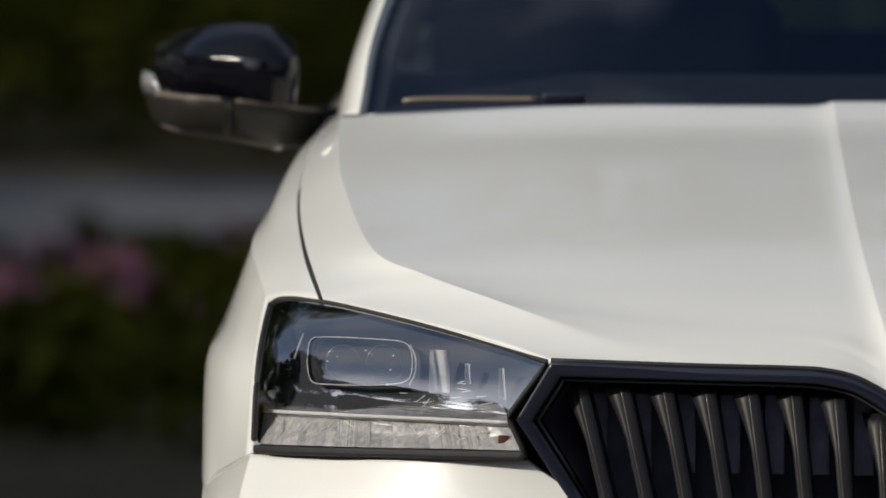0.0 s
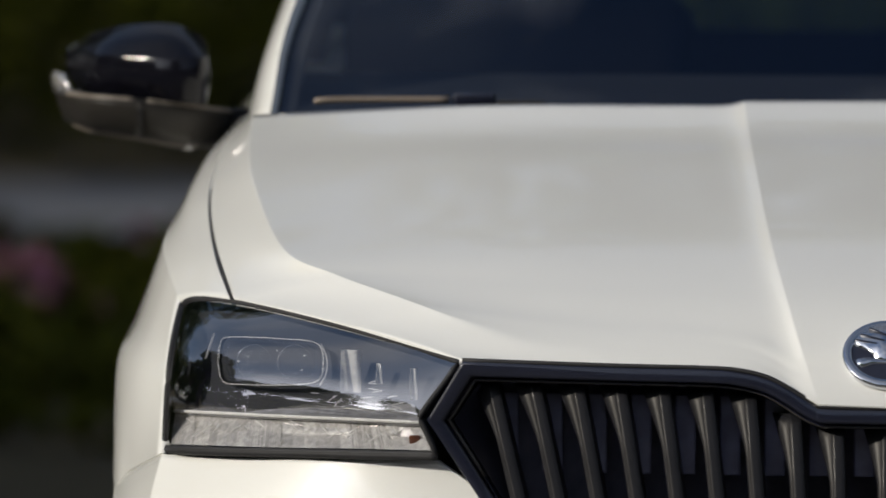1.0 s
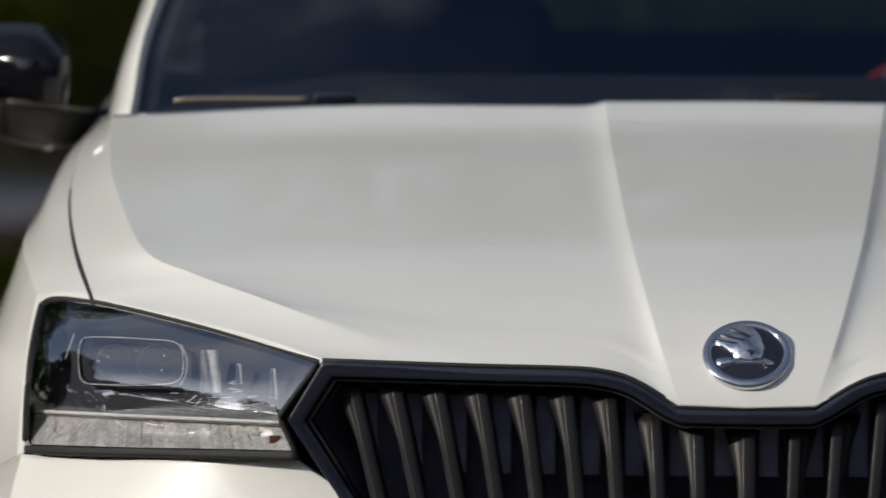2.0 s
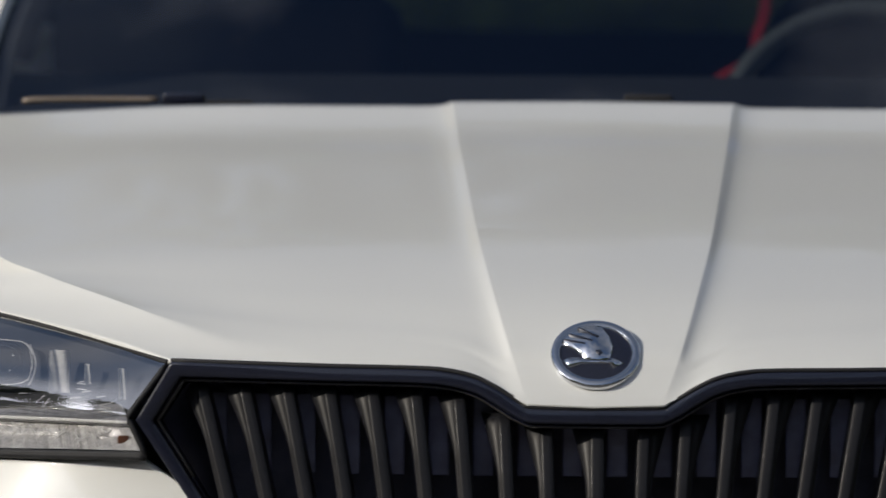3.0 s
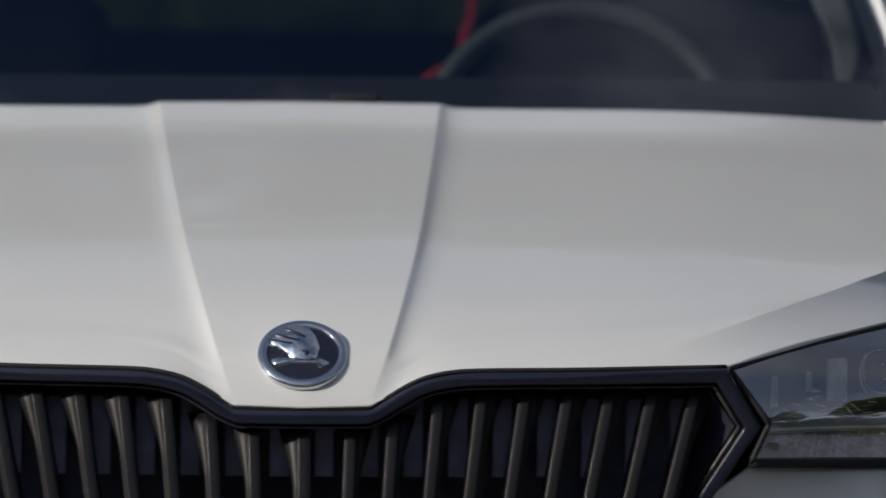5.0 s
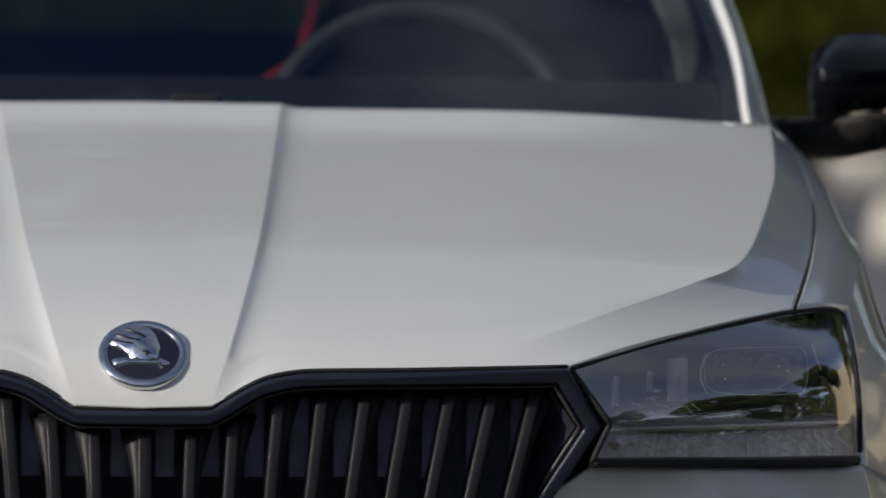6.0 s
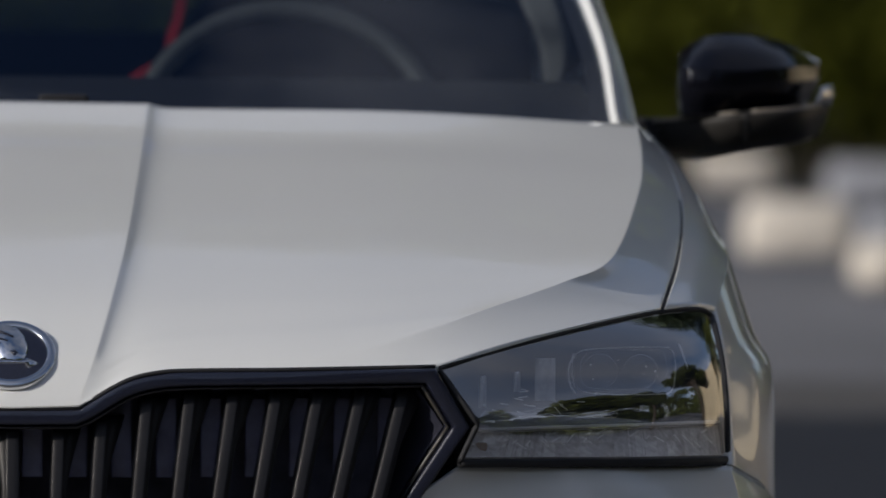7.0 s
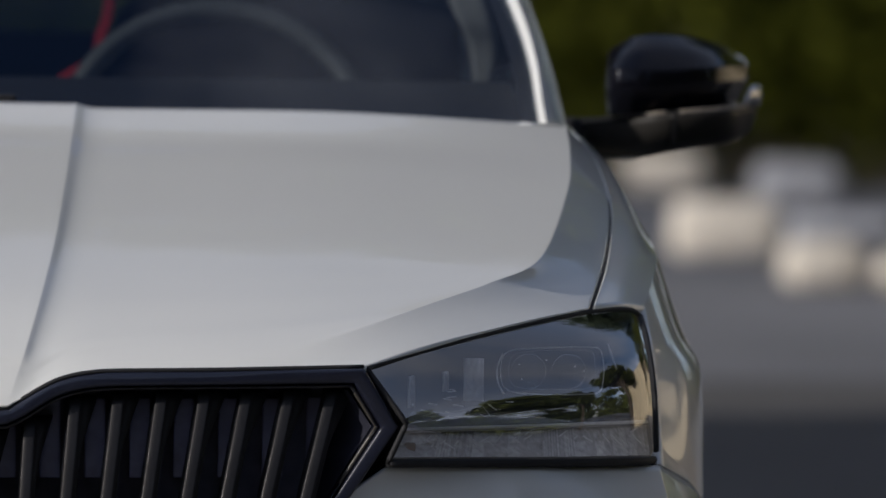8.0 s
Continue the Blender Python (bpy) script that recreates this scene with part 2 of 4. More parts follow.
def flip_x(rows):
    return [np.array(r) * np.array((-1, 1, 1)) for r in rows]


# ---- ground ----
def plane(name, x0, x1, y0, y1, z, mat, kind="structure"):
    bm = bmesh.new()
    vs = [bm.verts.new(p) for p in ((x0, y0, z), (x1, y0, z), (x1, y1, z), (x0, y1, z))]
    bm.faces.new(vs)
    return part(name, bm, mat, None)


ground = tagged(plane("ground", -400, 400, -400, 400, 0, ASPHALT), "grey asphalt ground of the parking place", "ground", kind="structure")

# ---- the car ----
car = tagged(new("car"), "white compact hatchback car with black grille, parked on asphalt", "car")

# Bonnet: raised middle panel, flanks, crowned wings and the sharp line along each side.
B_MID = [(0, 0.012, 0.6721), (0, 0.02, 0.6877), (0, 0.0365, 0.7105), (0, 0.0625, 0.7346), (0, 0.1525, 0.7815), (0, 0.3375, 0.835), (0, 0.6455, 0.9008), (0, 0.809, 0.9331), (-0.0002, 0.9135, 0.9611)]
B_RIDGE = [(0.0723, 0.0139, 0.6744), (0.0765, 0.0227, 0.6893), (0.0845, 0.0409, 0.712), (0.0931, 0.068, 0.7361), (0.109, 0.159, 0.7823), (0.1276, 0.344, 0.8353), (0.1466, 0.65, 0.9005), (0.1552, 0.8105, 0.9323), (0.161, 0.9125, 0.9598)]
B_FOOT = [(0.0849, 0.018, 0.6813), (0.0909, 0.0253, 0.6903), (0.0976, 0.04, 0.7067), (0.1069, 0.0675, 0.7295), (0.1248, 0.1575, 0.7751), (0.1455, 0.3405, 0.8281), (0.1675, 0.645, 0.8932), (0.1778, 0.813, 0.9264), (0.1839, 0.9205, 0.9549)]
B_IN = [(0.1497, 0.0379, 0.7092), (0.1529, 0.0509, 0.7186), (0.1574, 0.0694, 0.7306), (0.1638, 0.097, 0.7456), (0.1791, 0.1795, 0.7798), (0.2006, 0.352, 0.828), (0.2286, 0.6555, 0.8927), (0.2418, 0.8215, 0.9254), (0.2504, 0.9285, 0.954)]
B_WING = [(0.2996, 0.045, 0.713), (0.3064, 0.07, 0.7281), (0.3164, 0.103, 0.744), (0.3296, 0.14, 0.7574), (0.3658, 0.224, 0.785), (0.408, 0.37, 0.8239), (0.4524, 0.6925, 0.8922), (0.4642, 0.8515, 0.9235), (0.4696, 0.954, 0.951)]
B_LINE = [(0.3598, 0.0525, 0.7136), (0.4158, 0.1035, 0.7404), (0.4801, 0.1645, 0.7601), (0.5284, 0.2195, 0.7731), (0.6006, 0.31, 0.7916), (0.6624, 0.413, 0.8128), (0.7134, 0.708, 0.8723), (0.7294, 0.8915, 0.9074), (0.7349, 1.0345, 0.9338)]
B_EDGE = [(0.4534, 0.066, 0.7157), (0.5134, 0.125, 0.7305), (0.578, 0.2, 0.7426), (0.6505, 0.29, 0.7534), (0.715, 0.38, 0.7601), (0.7474, 0.58, 0.8091), (0.7666, 0.79, 0.8521), (0.7661, 0.99, 0.8944), (0.7552, 1.14, 0.9201)]
rows = patch([B_MID, B_RIDGE, B_FOOT, B_IN, B_WING, B_LINE, B_EDGE], [(0, 1), (1, 2, 3, 4, 5), (5, 6)], per=12, along=8, soft=lambda i: 1 + int(90 * max(0.0, 1 - i / 17) ** 1.3), corners={6: 4}, soft_from=44)
full = [np.vstack([(r * np.array((-1, 1, 1)))[:0:-1], r]) for r in rows]
bonnet = thick(part("bonnet", facing(sheet(full), (0, 0, 1)), PAINT, car, "white painted bonnet with a raised middle panel"), 0.006)


def both_sides(name, rows, mat, parent, label="", t=0.0):
    obs = []
    for m in (False, True):
        ob = part(name, facing(sheet(rows, mirror=m), (-1 if m else 1, -0.5, 0.5)), mat, parent, label)
        if t:
            thick(ob, t)
        obs.append(ob)
    return obs


# Fenders: shoulder beside the bonnet and the side down to the wheel arch.
F_TOP = [(0.7197, 0.386, 0.7592), (0.7435, 0.515, 0.7939), (0.762, 0.68, 0.829), (0.7705, 0.81, 0.8576), (0.7678, 0.995, 0.8942), (0.7567, 1.142, 0.918), (0.7566, 1.32, 0.9204)]
F_MID = [(0.753, 0.435, 0.7586), (0.7764, 0.57, 0.7895), (0.7931, 0.73, 0.82), (0.7983, 0.89, 0.849), (0.7896, 1.08, 0.8837), (0.7721, 1.23, 0.9082), (0.7688, 1.4, 0.9164)]
F_RIDGE = [(0.7829, 0.485, 0.7518), (0.8042, 0.62, 0.7802), (0.8193, 0.77, 0.8011), (0.813, 1, 0.8329), (0.7981, 1.18, 0.8704), (0.783, 1.33, 0.897), (0.7783, 1.48, 0.9109)]
rows = patch([F_TOP, F_MID, F_RIDGE], [(0, 1, 2)], per=8, along=6)
both_sides("fender", rows, PAINT, car, "white front fender", 0.006)
S_TOP = F_RIDGE
S_A = [(0.7859, 0.44, 0.7171), (0.8228, 0.57, 0.715), (0.8472, 0.72, 0.7104), (0.8623, 0.97, 0.7087), (0.8644, 1.15, 0.7173), (0.864, 1.32, 0.7272), (0.8659, 1.48, 0.7314)]
S_B = [(0.7869, 0.385, 0.6649), (0.834, 0.51, 0.6654), (0.8636, 0.66, 0.6677), (0.8725, 0.84, 0.6651), (0.8915, 1.1, 0.6474), (0.868, 1.30, 0.62), (0.866, 1.45, 0.58)]
S_C = [(0.7893, 0.315, 0.5939), (0.8336, 0.46, 0.5638), (0.8599, 0.56, 0.5438), (0.872, 0.80, 0.640), (0.878, 1.02, 0.590), (0.866, 1.15, 0.42), (0.850, 1.45, 0.25)]
rows = patch([S_TOP, S_A, S_B, S_C], [(0, 1, 2, 3)], per=8, along=6)
both_sides("fender_side", rows, PAINT, car, "white fender side over the wheel arch", 0.006)

# Bumper: upper cheek under each headlight, and the lower apron.
U_IN = [(0.4799, 0.075, 0.6072), (0.4264, 0.06, 0.5711), (0.3877, 0.05, 0.5273), (0.336, 0.045, 0.4664)]
U_A = [(0.6052, 0.138, 0.6035), (0.6044, 0.124, 0.5682), (0.6036, 0.108, 0.5211), (0.6032, 0.097, 0.4615)]
U_B = [(0.7111, 0.226, 0.5978), (0.7193, 0.21, 0.5611), (0.7245, 0.195, 0.5135), (0.7238, 0.182, 0.4536)]
U_C = [(0.789, 0.318, 0.5924), (0.7995, 0.3, 0.5476), (0.803, 0.28, 0.5031), (0.8037, 0.27, 0.4455)]
U_M = [(0.8336, 0.46, 0.5619), (0.8341, 0.41, 0.531), (0.8338, 0.38, 0.4912), (0.8324, 0.36, 0.4371)]
U_D = [(0.8587, 0.56, 0.5425), (0.8564, 0.5, 0.5185), (0.8533, 0.46, 0.4811), (0.8495, 0.44, 0.4297)]
rows = patch([U_IN, U_A, U_B, U_C, U_M, U_D], [(0, 1, 2, 3), (3, 4, 5)], per=6, along=6)
both_sides("bumper", rows, PAINT, car, "white bumper cheek", 0.006)
L_0 = [(0, 0.03, 0.5231), (0, 0.02, 0.4687), (0, 0.03, 0.34), (0, 0.06, 0.22)]
L_1 = [(0.3359, 0.045, 0.5218), (0.336, 0.045, 0.4664), (0.33, 0.05, 0.34), (0.33, 0.07, 0.22)]
L_2 = [(0.6033, 0.099, 0.4795), (0.6032, 0.097, 0.4603), (0.60, 0.11, 0.34), (0.60, 0.125, 0.22)]
L_3 = [(0.8037, 0.27, 0.4516), (0.8037, 0.27, 0.4442), (0.79, 0.28, 0.34), (0.77, 0.27, 0.22)]
L_4 = [(0.8494, 0.44, 0.4347), (0.8495, 0.44, 0.4284), (0.83, 0.40, 0.34), (0.80, 0.37, 0.22)]
rows = patch([L_0, L_1, L_2, L_3, L_4], [(0, 1, 2, 3, 4)], per=6, along=6)
both_sides("bumper_apron", rows, PAINT, car, "white lower bumper apron", 0.006)

# Grille frame: a glossy black band round the hexagonal opening.
G_OUT = [(0, 0.012, 0.6697), (0.0669, 0.014, 0.6708), (0.0765, 0.015, 0.6737), (0.0896, 0.016, 0.6814), (0.1076, 0.017, 0.6921), (0.1285, 0.019, 0.7016), (0.1554, 0.021, 0.7074), (0.1914, 0.024, 0.7102), (0.2993, 0.034, 0.7113), (0.4515, 0.05, 0.7142), (0.4890, 0.057, 0.6515), (0.4390, 0.053, 0.5780), (0.4050, 0.048, 0.5278), (0, 0.03, 0.5231)]
G_IN = [(0, 0.022, 0.6475), (0.0628, 0.023, 0.6481), (0.0748, 0.024, 0.6500), (0.0897, 0.025, 0.6566), (0.1077, 0.027, 0.6679), (0.1286, 0.029, 0.6797), (0.1556, 0.031, 0.6868), (0.1915, 0.033, 0.6897), (0.2996, 0.044, 0.6907), (0.4360, 0.064, 0.6917), (0.4620, 0.070, 0.6510), (0.4140, 0.064, 0.5760), (0.3900, 0.056, 0.5400), (0, 0.037, 0.5400)]


def resample(pts, corner):
    """Straight runs between corners, smooth elsewhere."""
    a = through_knots(pts[:corner + 1], 9)
    rest = [spline(pts[k:k + 2], 14)[1:] for k in range(corner, len(pts) - 1)]
    return np.vstack([a, *rest])


go, gi = resample(G_OUT, 9), resample(G_IN, 9)
# its section: a broad rounded face, a groove, and a thin rounded lip
SECTION = [(0.0, 0.008), (0.02, 0.0030), (0.05, 0.0012), (0.15, -0.0006), (0.30, -0.0028), (0.45, -0.0046), (0.56, -0.0056), (0.63, -0.0060), (0.68, -0.0058), (0.715, -0.0046), (0.735, -0.002), (0.74, 0.0105), (0.79, 0.0105), (0.80, 0.001), (0.815, -0.0016), (0.84, -0.0020), (0.87, -0.0010), (0.97, 0.0050), (0.99, 0.0072), (1.0, 0.010), (1.01, 0.02), (1.01, 0.07)]
band = [go + np.array((0, 0.02, 0))]
for t, dy in SECTION:
    band.append(go + (gi - go) * t + np.array((0, dy, 0)))
rows = [np.array([b[i] for b in band]) for i in range(len(go))]
grille = part("grille_frame", facing(sheet(rows), (0, -1, 0)), GLOSS_BLACK, car, "glossy black grille frame")
part("grille_frame", facing(sheet(rows, mirror=True), (0, -1, 0)), GLOSS_BLACK, car, "glossy black grille frame")
back_rows = [[(-0.45, 0.13, z), (0.45, 0.13, z)] for z in (0.46, 0.70)]
part("grille_backing", sheet(back_rows), GRILLE_DEEP, car, smooth=False)

# Slats: upright fins that lean in towards the bottom, wide at their tops.
def slat(x_top, z_top, wide=1.0):
    rows = []
    n = 22
    z_top += 0.0065
    out = -1 if x_top < 0 else 1
    y_face = 0.015 + 0.047 * (abs(x_top) / 0.45) ** 2
    for i in range(n):
        f = (i / (n - 1)) ** 1.9
        z = z_top + (0.525 - z_top) * f
        fall = z_top - z
        x = x_top * (1 - 0.60 * fall)
        flag = max(0.0, 1 - fall / 0.062) ** 1.25
        edge = (0.0048 + 0.0140 * flag) * wide
        step = 0.009 * math.exp(-fall / 0.0032)
        # dark side, front face with rounded corners, flank that flares like a flag at the top
        cut = [(-0.0128 * wide, 0.055), (-0.0120 * wide, 0.0050), (-0.0118 * wide, 0.0020), (-0.0114 * wide, 0.0007), (-0.0106 * wide, 0.0001), (-0.0060 * wide, -0.0001), (-0.0025 * wide, 0.0000),
               (-0.0006, 0.0001), (0.0003, 0.0006), (0.0009, 0.0014), (0.0013, 0.0024), (0.4 * edge + 0.0008, 0.0021 + 0.25 * edge), (edge, 0.0017 + 0.62 * edge), (edge + 0.0008, 0.060)]
        rows.append([(x + out * a, y_face + 0.018 - 0.40 * min(fall, 0.062) - 0.26 * max(0.0, fall - 0.062) + b + (step if b < 0.05 else 0), z) for a, b in cut])
    cap = [((p[0] - x_top) * 0.92 + x_top, 0.35 * p[1] + 0.65 * (y_face + 0.036), p[2] + 0.0022) for p in rows[0]]
    return facing(sheet([cap] + rows), (0, -1, 0))


SLATS = [(0.0570, 0.6436), (0.1020, 0.6540), (0.1500, 0.6768), (0.1960, 0.6804), (0.2420, 0.6816), (0.2880, 0.6828), (0.3330, 0.6834), (0.3790, 0.6846), (0.4250, 0.6858)]
part("slat", slat(-0.004, 0.6432, 1.15), SLAT_BLACK, car, "wide black middle slat")
for x, z in SLATS:
    for s in (-1, 1):
        part("slat", slat(s * x, z), SLAT_BLACK, car)
# thin paler tubes added to carry the lit line along the frame's lip
lip_line = (go + (gi - go) * 0.90)[:82] + np.array((0, 0.0004, 0.0006))
part("grille_lip", tube(np.vstack([(lip_line * np.array((-1, 1, 1)))[:0:-1], lip_line]), 0.0011, 8), LIP_SATIN, grille)
for m in (1, -1):
    glint_bead = np.vstack([spline([np.array(G_OUT[k]) * 0.12 + np.array(G_IN[k]) * 0.88, np.array(G_OUT[k + 1]) * 0.12 + np.array(G_IN[k + 1]) * 0.88], 6)[:-1] for k in (9, 10)]) * np.array((m, 1, 1)) + np.array((0, -0.0008, 0))
    part("grille_bead", tube(glint_bead, 0.0021, 8), LIP_SATIN, grille)
# smooth dark cheeks between the frame's points and the outer slats
for m in (1, -1):
    cheek = [spline([np.array((x0 * m, y0, z)), np.array((x1 * m, 0.112, z))], 5) for x0, y0, x1, z in ((0.4345, 0.068, 0.424, 0.690), (0.4605, 0.076, 0.412, 0.651), (0.4145, 0.072, 0.386, 0.578), (0.389, 0.062, 0.370, 0.540))]
    part("grille_cheek", facing(sheet(cheek), (0, -1, 0)), CHEEK, grille)
# Shutter panels behind the slats.
for k in range(-9, 9):
    x = (k + 0.5) * 0.0475
    part("shutter", block((0.022, 0.006, 0.085), (x, 0.078 + 0.05 * (abs(x) / 0.45) ** 2, 0.636), 0.002), SHUTTER, car)

# Black seals along the bonnet's shut lines.
for s in (1, -1):
    line = through_knots([(0.7171, 0.384, 0.7587), (0.7353, 0.495, 0.7888), (0.7497, 0.585, 0.8088), (0.7595, 0.68, 0.829), (0.7685, 0.79, 0.8521), (0.7704, 0.835, 0.8608)], 8) * np.array((s, 1, 1)) + np.array((0, 0.002, -0.0028))
    part("shut_line", tube(line, 0.0032), GAP, car)
line = through_knots([(0, 0.012, 0.6703), (0.0681, 0.014, 0.6717), (0.0777, 0.016, 0.6754), (0.0909, 0.017, 0.6831), (0.1088, 0.018, 0.6938), (0.1297, 0.02, 0.7033), (0.1567, 0.023, 0.7091), (0.1914, 0.027, 0.7112), (0.2994, 0.036, 0.7124), (0.4513, 0.06, 0.7149)], 8)
line = np.vstack([(line * np.array((-1, 1, 1)))[:0:-1], line]) + np.array((0, 0.004, 0.0004))
part("bonnet_seal", tube(line, 0.0026), GAP, car)

# ---- headlights ----
LENS_TOP = [(0.4547, 0.0687, 0.7131), (0.5137, 0.1316, 0.727), (0.5783, 0.2058, 0.7392), (0.6509, 0.2952, 0.75), (0.7153, 0.3846, 0.7561), (0.7614, 0.4476, 0.7547), (0.7789, 0.4729, 0.7463)]
LENS_MID = [(0.497, 0.0833, 0.6555), (0.5293, 0.1018, 0.6638), (0.5775, 0.1344, 0.6735), (0.6445, 0.1902, 0.6787), (0.7098, 0.2557, 0.6801), (0.7612, 0.3309, 0.6798), (0.7839, 0.395, 0.6735)]
LENS_LOW = [(0.4778, 0.0566, 0.6147), (0.5173, 0.078, 0.6136), (0.5733, 0.1096, 0.6118), (0.6427, 0.1576, 0.6092), (0.7036, 0.2056, 0.6061), (0.7603, 0.2727, 0.6021), (0.7868, 0.3302, 0.5989)]


def mirrored(rows, s):
    return [np.array(r) * np.array((s, 1, 1)) for r in rows]


def headlight(s):
    lens_rows = []
    top, mid, low = (through_knots(l, 6) for l in (LENS_TOP, LENS_MID, LENS_LOW))
    deep = []
    for i, (a, b, c) in enumerate(zip(top, mid, low)):
        r = through_knots([a, b, c], 10)
        # straight edges at the inner point, a smooth bow elsewhere
        bow = min(1.0, i / 5)
        r = bow * r + (1 - bow) * np.vstack([spline([a, b], 11)[:-1], spline([b, c], 11)])
        k = np.linspace(1, 0, len(r))
        deep.append(np.stack([r[:, 0], c[1] + (a[1] - c[1]) * k + 0.05, r[:, 2]], 1))
        # upright below, laid back towards the top
        r[:, 1] = c[1] + (a[1] - c[1]) * k ** (2.2 + 2.0 * min(1.0, i / 26))
        lens_rows.append(r)
    body = part("headlight", facing(sheet(mirrored(deep, s)), (s * 0.3, -1, 0.2)), LAMP_DARK, car, "clear headlight with dark housing and chrome details")
    edge = [lens_rows[0][k] for k in range(len(lens_rows[0]) - 1, 0, -1)] + [r[0] for r in lens_rows[:-1]] + list(lens_rows[-1][:-1]) + [r[-1] for r in lens_rows[:0:-1]]
    edge = np.array(edge)
    mid_point = edge.mean(axis=0)
    inner = edge + (mid_point - edge) * 0.02
    part("bezel", sheet(mirrored([np.vstack([e, e[:1]]) for e in (edge + np.array((0, 0.001, 0)), inner + np.array((0, 0.010, 0)))], s)), GLOSS_BLACK, body)
    part("lamp_wall", sheet(mirrored([np.vstack([e, e[:1]]) for e in (inner + np.array((0, 0.010, 0)), inner + np.array((0, 0.064, 0)))], s)), LAMP_DARK, body)
    part("gasket", tube(edge * np.array((s, 1, 1)), 0.0032, 6, closed=True), GAP, body)
    low_strip = [r[-1] + np.array((0, 0.002, -0.002)) for r in lens_rows]
    part("lower_trim", tube(np.array(low_strip) * np.array((s, 1, 1)), 0.0048, 8), GAP, body)
    lens = part("lens", facing(sheet(mirrored(lens_rows, s)), (s * 0.3, -1, 0.2)), GLASS_LAMP, body, "clear moulded plastic lens")
    lens.visible_shadow = False
    # projector: a rounded frame with two domes
    frame_pts = through_knots([(0.7297, 0.3484, 0.6922), (0.7274, 0.3689, 0.7137), (0.7101, 0.3525, 0.7192), (0.6502, 0.2831, 0.7219), (0.6174, 0.2475, 0.7205), (0.6082, 0.2265, 0.7067), (0.6116, 0.2104, 0.6833), (0.6411, 0.2323, 0.6757), (0.6999, 0.2899, 0.6716), (0.7227, 0.318, 0.6733), (0.7297, 0.3484, 0.6922)], 6)[:-1]
    part("projector_frame", tube(frame_pts * np.array((s, 1, 1)), 0.0005, 6, closed=True), LEDGE_WHITE, body)
    rim = frame_pts + np.array((0, 0.004, 0))
    sunk = rim + (rim.mean(axis=0) - rim) * 0.06 + np.array((0, 0.010, 0))
    part("projector_tray", sheet(mirrored([np.vstack([e, e[:1]]) for e in (rim, sunk)], s)), LAMP_DARK, body)
    inset = frame_pts + (frame_pts.mean(axis=0) - frame_pts) * 0.16 + np.array((0, 0.012, 0))
    part("projector_line", tube(inset * np.array((s, 1, 1)), 0.0005, 6, closed=True), CHROME, body)
    for c, r in (((0.6884, 0.3211, 0.6941), 0.019), ((0.641, 0.2718, 0.6974), 0.019)):
        bm = bmesh.new()
        bmesh.ops.create_uvsphere(bm, u_segments=24, v_segments=12, radius=r)
        bmesh.ops.scale(bm, vec=(1, 0.35, 1), verts=bm.verts)
        bmesh.ops.translate(bm, vec=(c[0] * s, c[1], c[2]), verts=bm.verts)
        part("projector_lens", bm, GLASS_DOME, body).visible_shadow = False
        ring = [(c[0] * s + r * math.cos(a * math.pi / 12), c[1] - 0.002, c[2] + r * math.sin(a * math.pi / 12)) for a in range(24)]
        part("projector_ring", tube(ring, 0.0006, 6, closed=True), CHROME, body)
    for arc in ([(0.6106, 0.2354, 0.7195), (0.6034, 0.2158, 0.7043), (0.6039, 0.2037, 0.6887), (0.6098, 0.2001, 0.6779)], [(0.7359, 0.3845, 0.7208), (0.7404, 0.3781, 0.7075), (0.7449, 0.3709, 0.6938)]):
        part("light_guide", tube(np.array(spline(arc, 12)) * np.array((s, 1, 1)), 0.0011, 6), REFLECTOR, body)
    # bright reflector cells beside the projector
    for c, w, h in (((0.5761, 0.1959, 0.6941), 0.022, 0.046), ((0.5441, 0.1673, 0.6936), 0.007, 0.022), ((0.5052, 0.1286, 0.6854), 0.008, 0.034)):
        rows = []
        for i in range(7):
            z = c[2] + h * (0.5 - i / 6)
            rows.append([(c[0] + w * (j / 8 - 0.5), c[1] - 0.010 * abs(math.cos((j / 8 - 0.3) * 3.4 + 0.15 * i)) - 0.004 * math.cos((i / 6 - 0.5) * 2.2), z) for j in range(9)])
        part("reflector", facing(sheet(mirrored(rows, s)), (0, -1, 0)), REFLECTOR, body)
    # fine moulded lines on the sloping floor of the lamp
    for k in range(7):
        a, e = (0.6024, 0.1968, 0.6648), (0.5129, 0.1115, 0.6528)
        p0 = np.array(a) + np.array((0.012 * k - 0.02, 0.002, -0.002 * k))
        p1 = np.array(e) + np.array((0.010 * k - 0.01, 0.0, 0.0012 * k))
        part("floor_rib", tube(spline([p0, p1], 5) * np.array((s, 1, 1)), 0.0006, 5), LAMP_SILVER, body)
    # small moulded prisms in the clear inner wall, coloured white for their sparkle
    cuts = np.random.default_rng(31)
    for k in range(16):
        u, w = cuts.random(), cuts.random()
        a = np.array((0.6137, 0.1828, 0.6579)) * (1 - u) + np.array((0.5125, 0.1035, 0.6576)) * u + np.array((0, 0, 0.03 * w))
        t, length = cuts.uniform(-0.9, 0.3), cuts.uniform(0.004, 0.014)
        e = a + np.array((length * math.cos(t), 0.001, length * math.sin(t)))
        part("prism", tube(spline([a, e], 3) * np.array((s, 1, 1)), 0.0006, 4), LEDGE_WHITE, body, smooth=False)
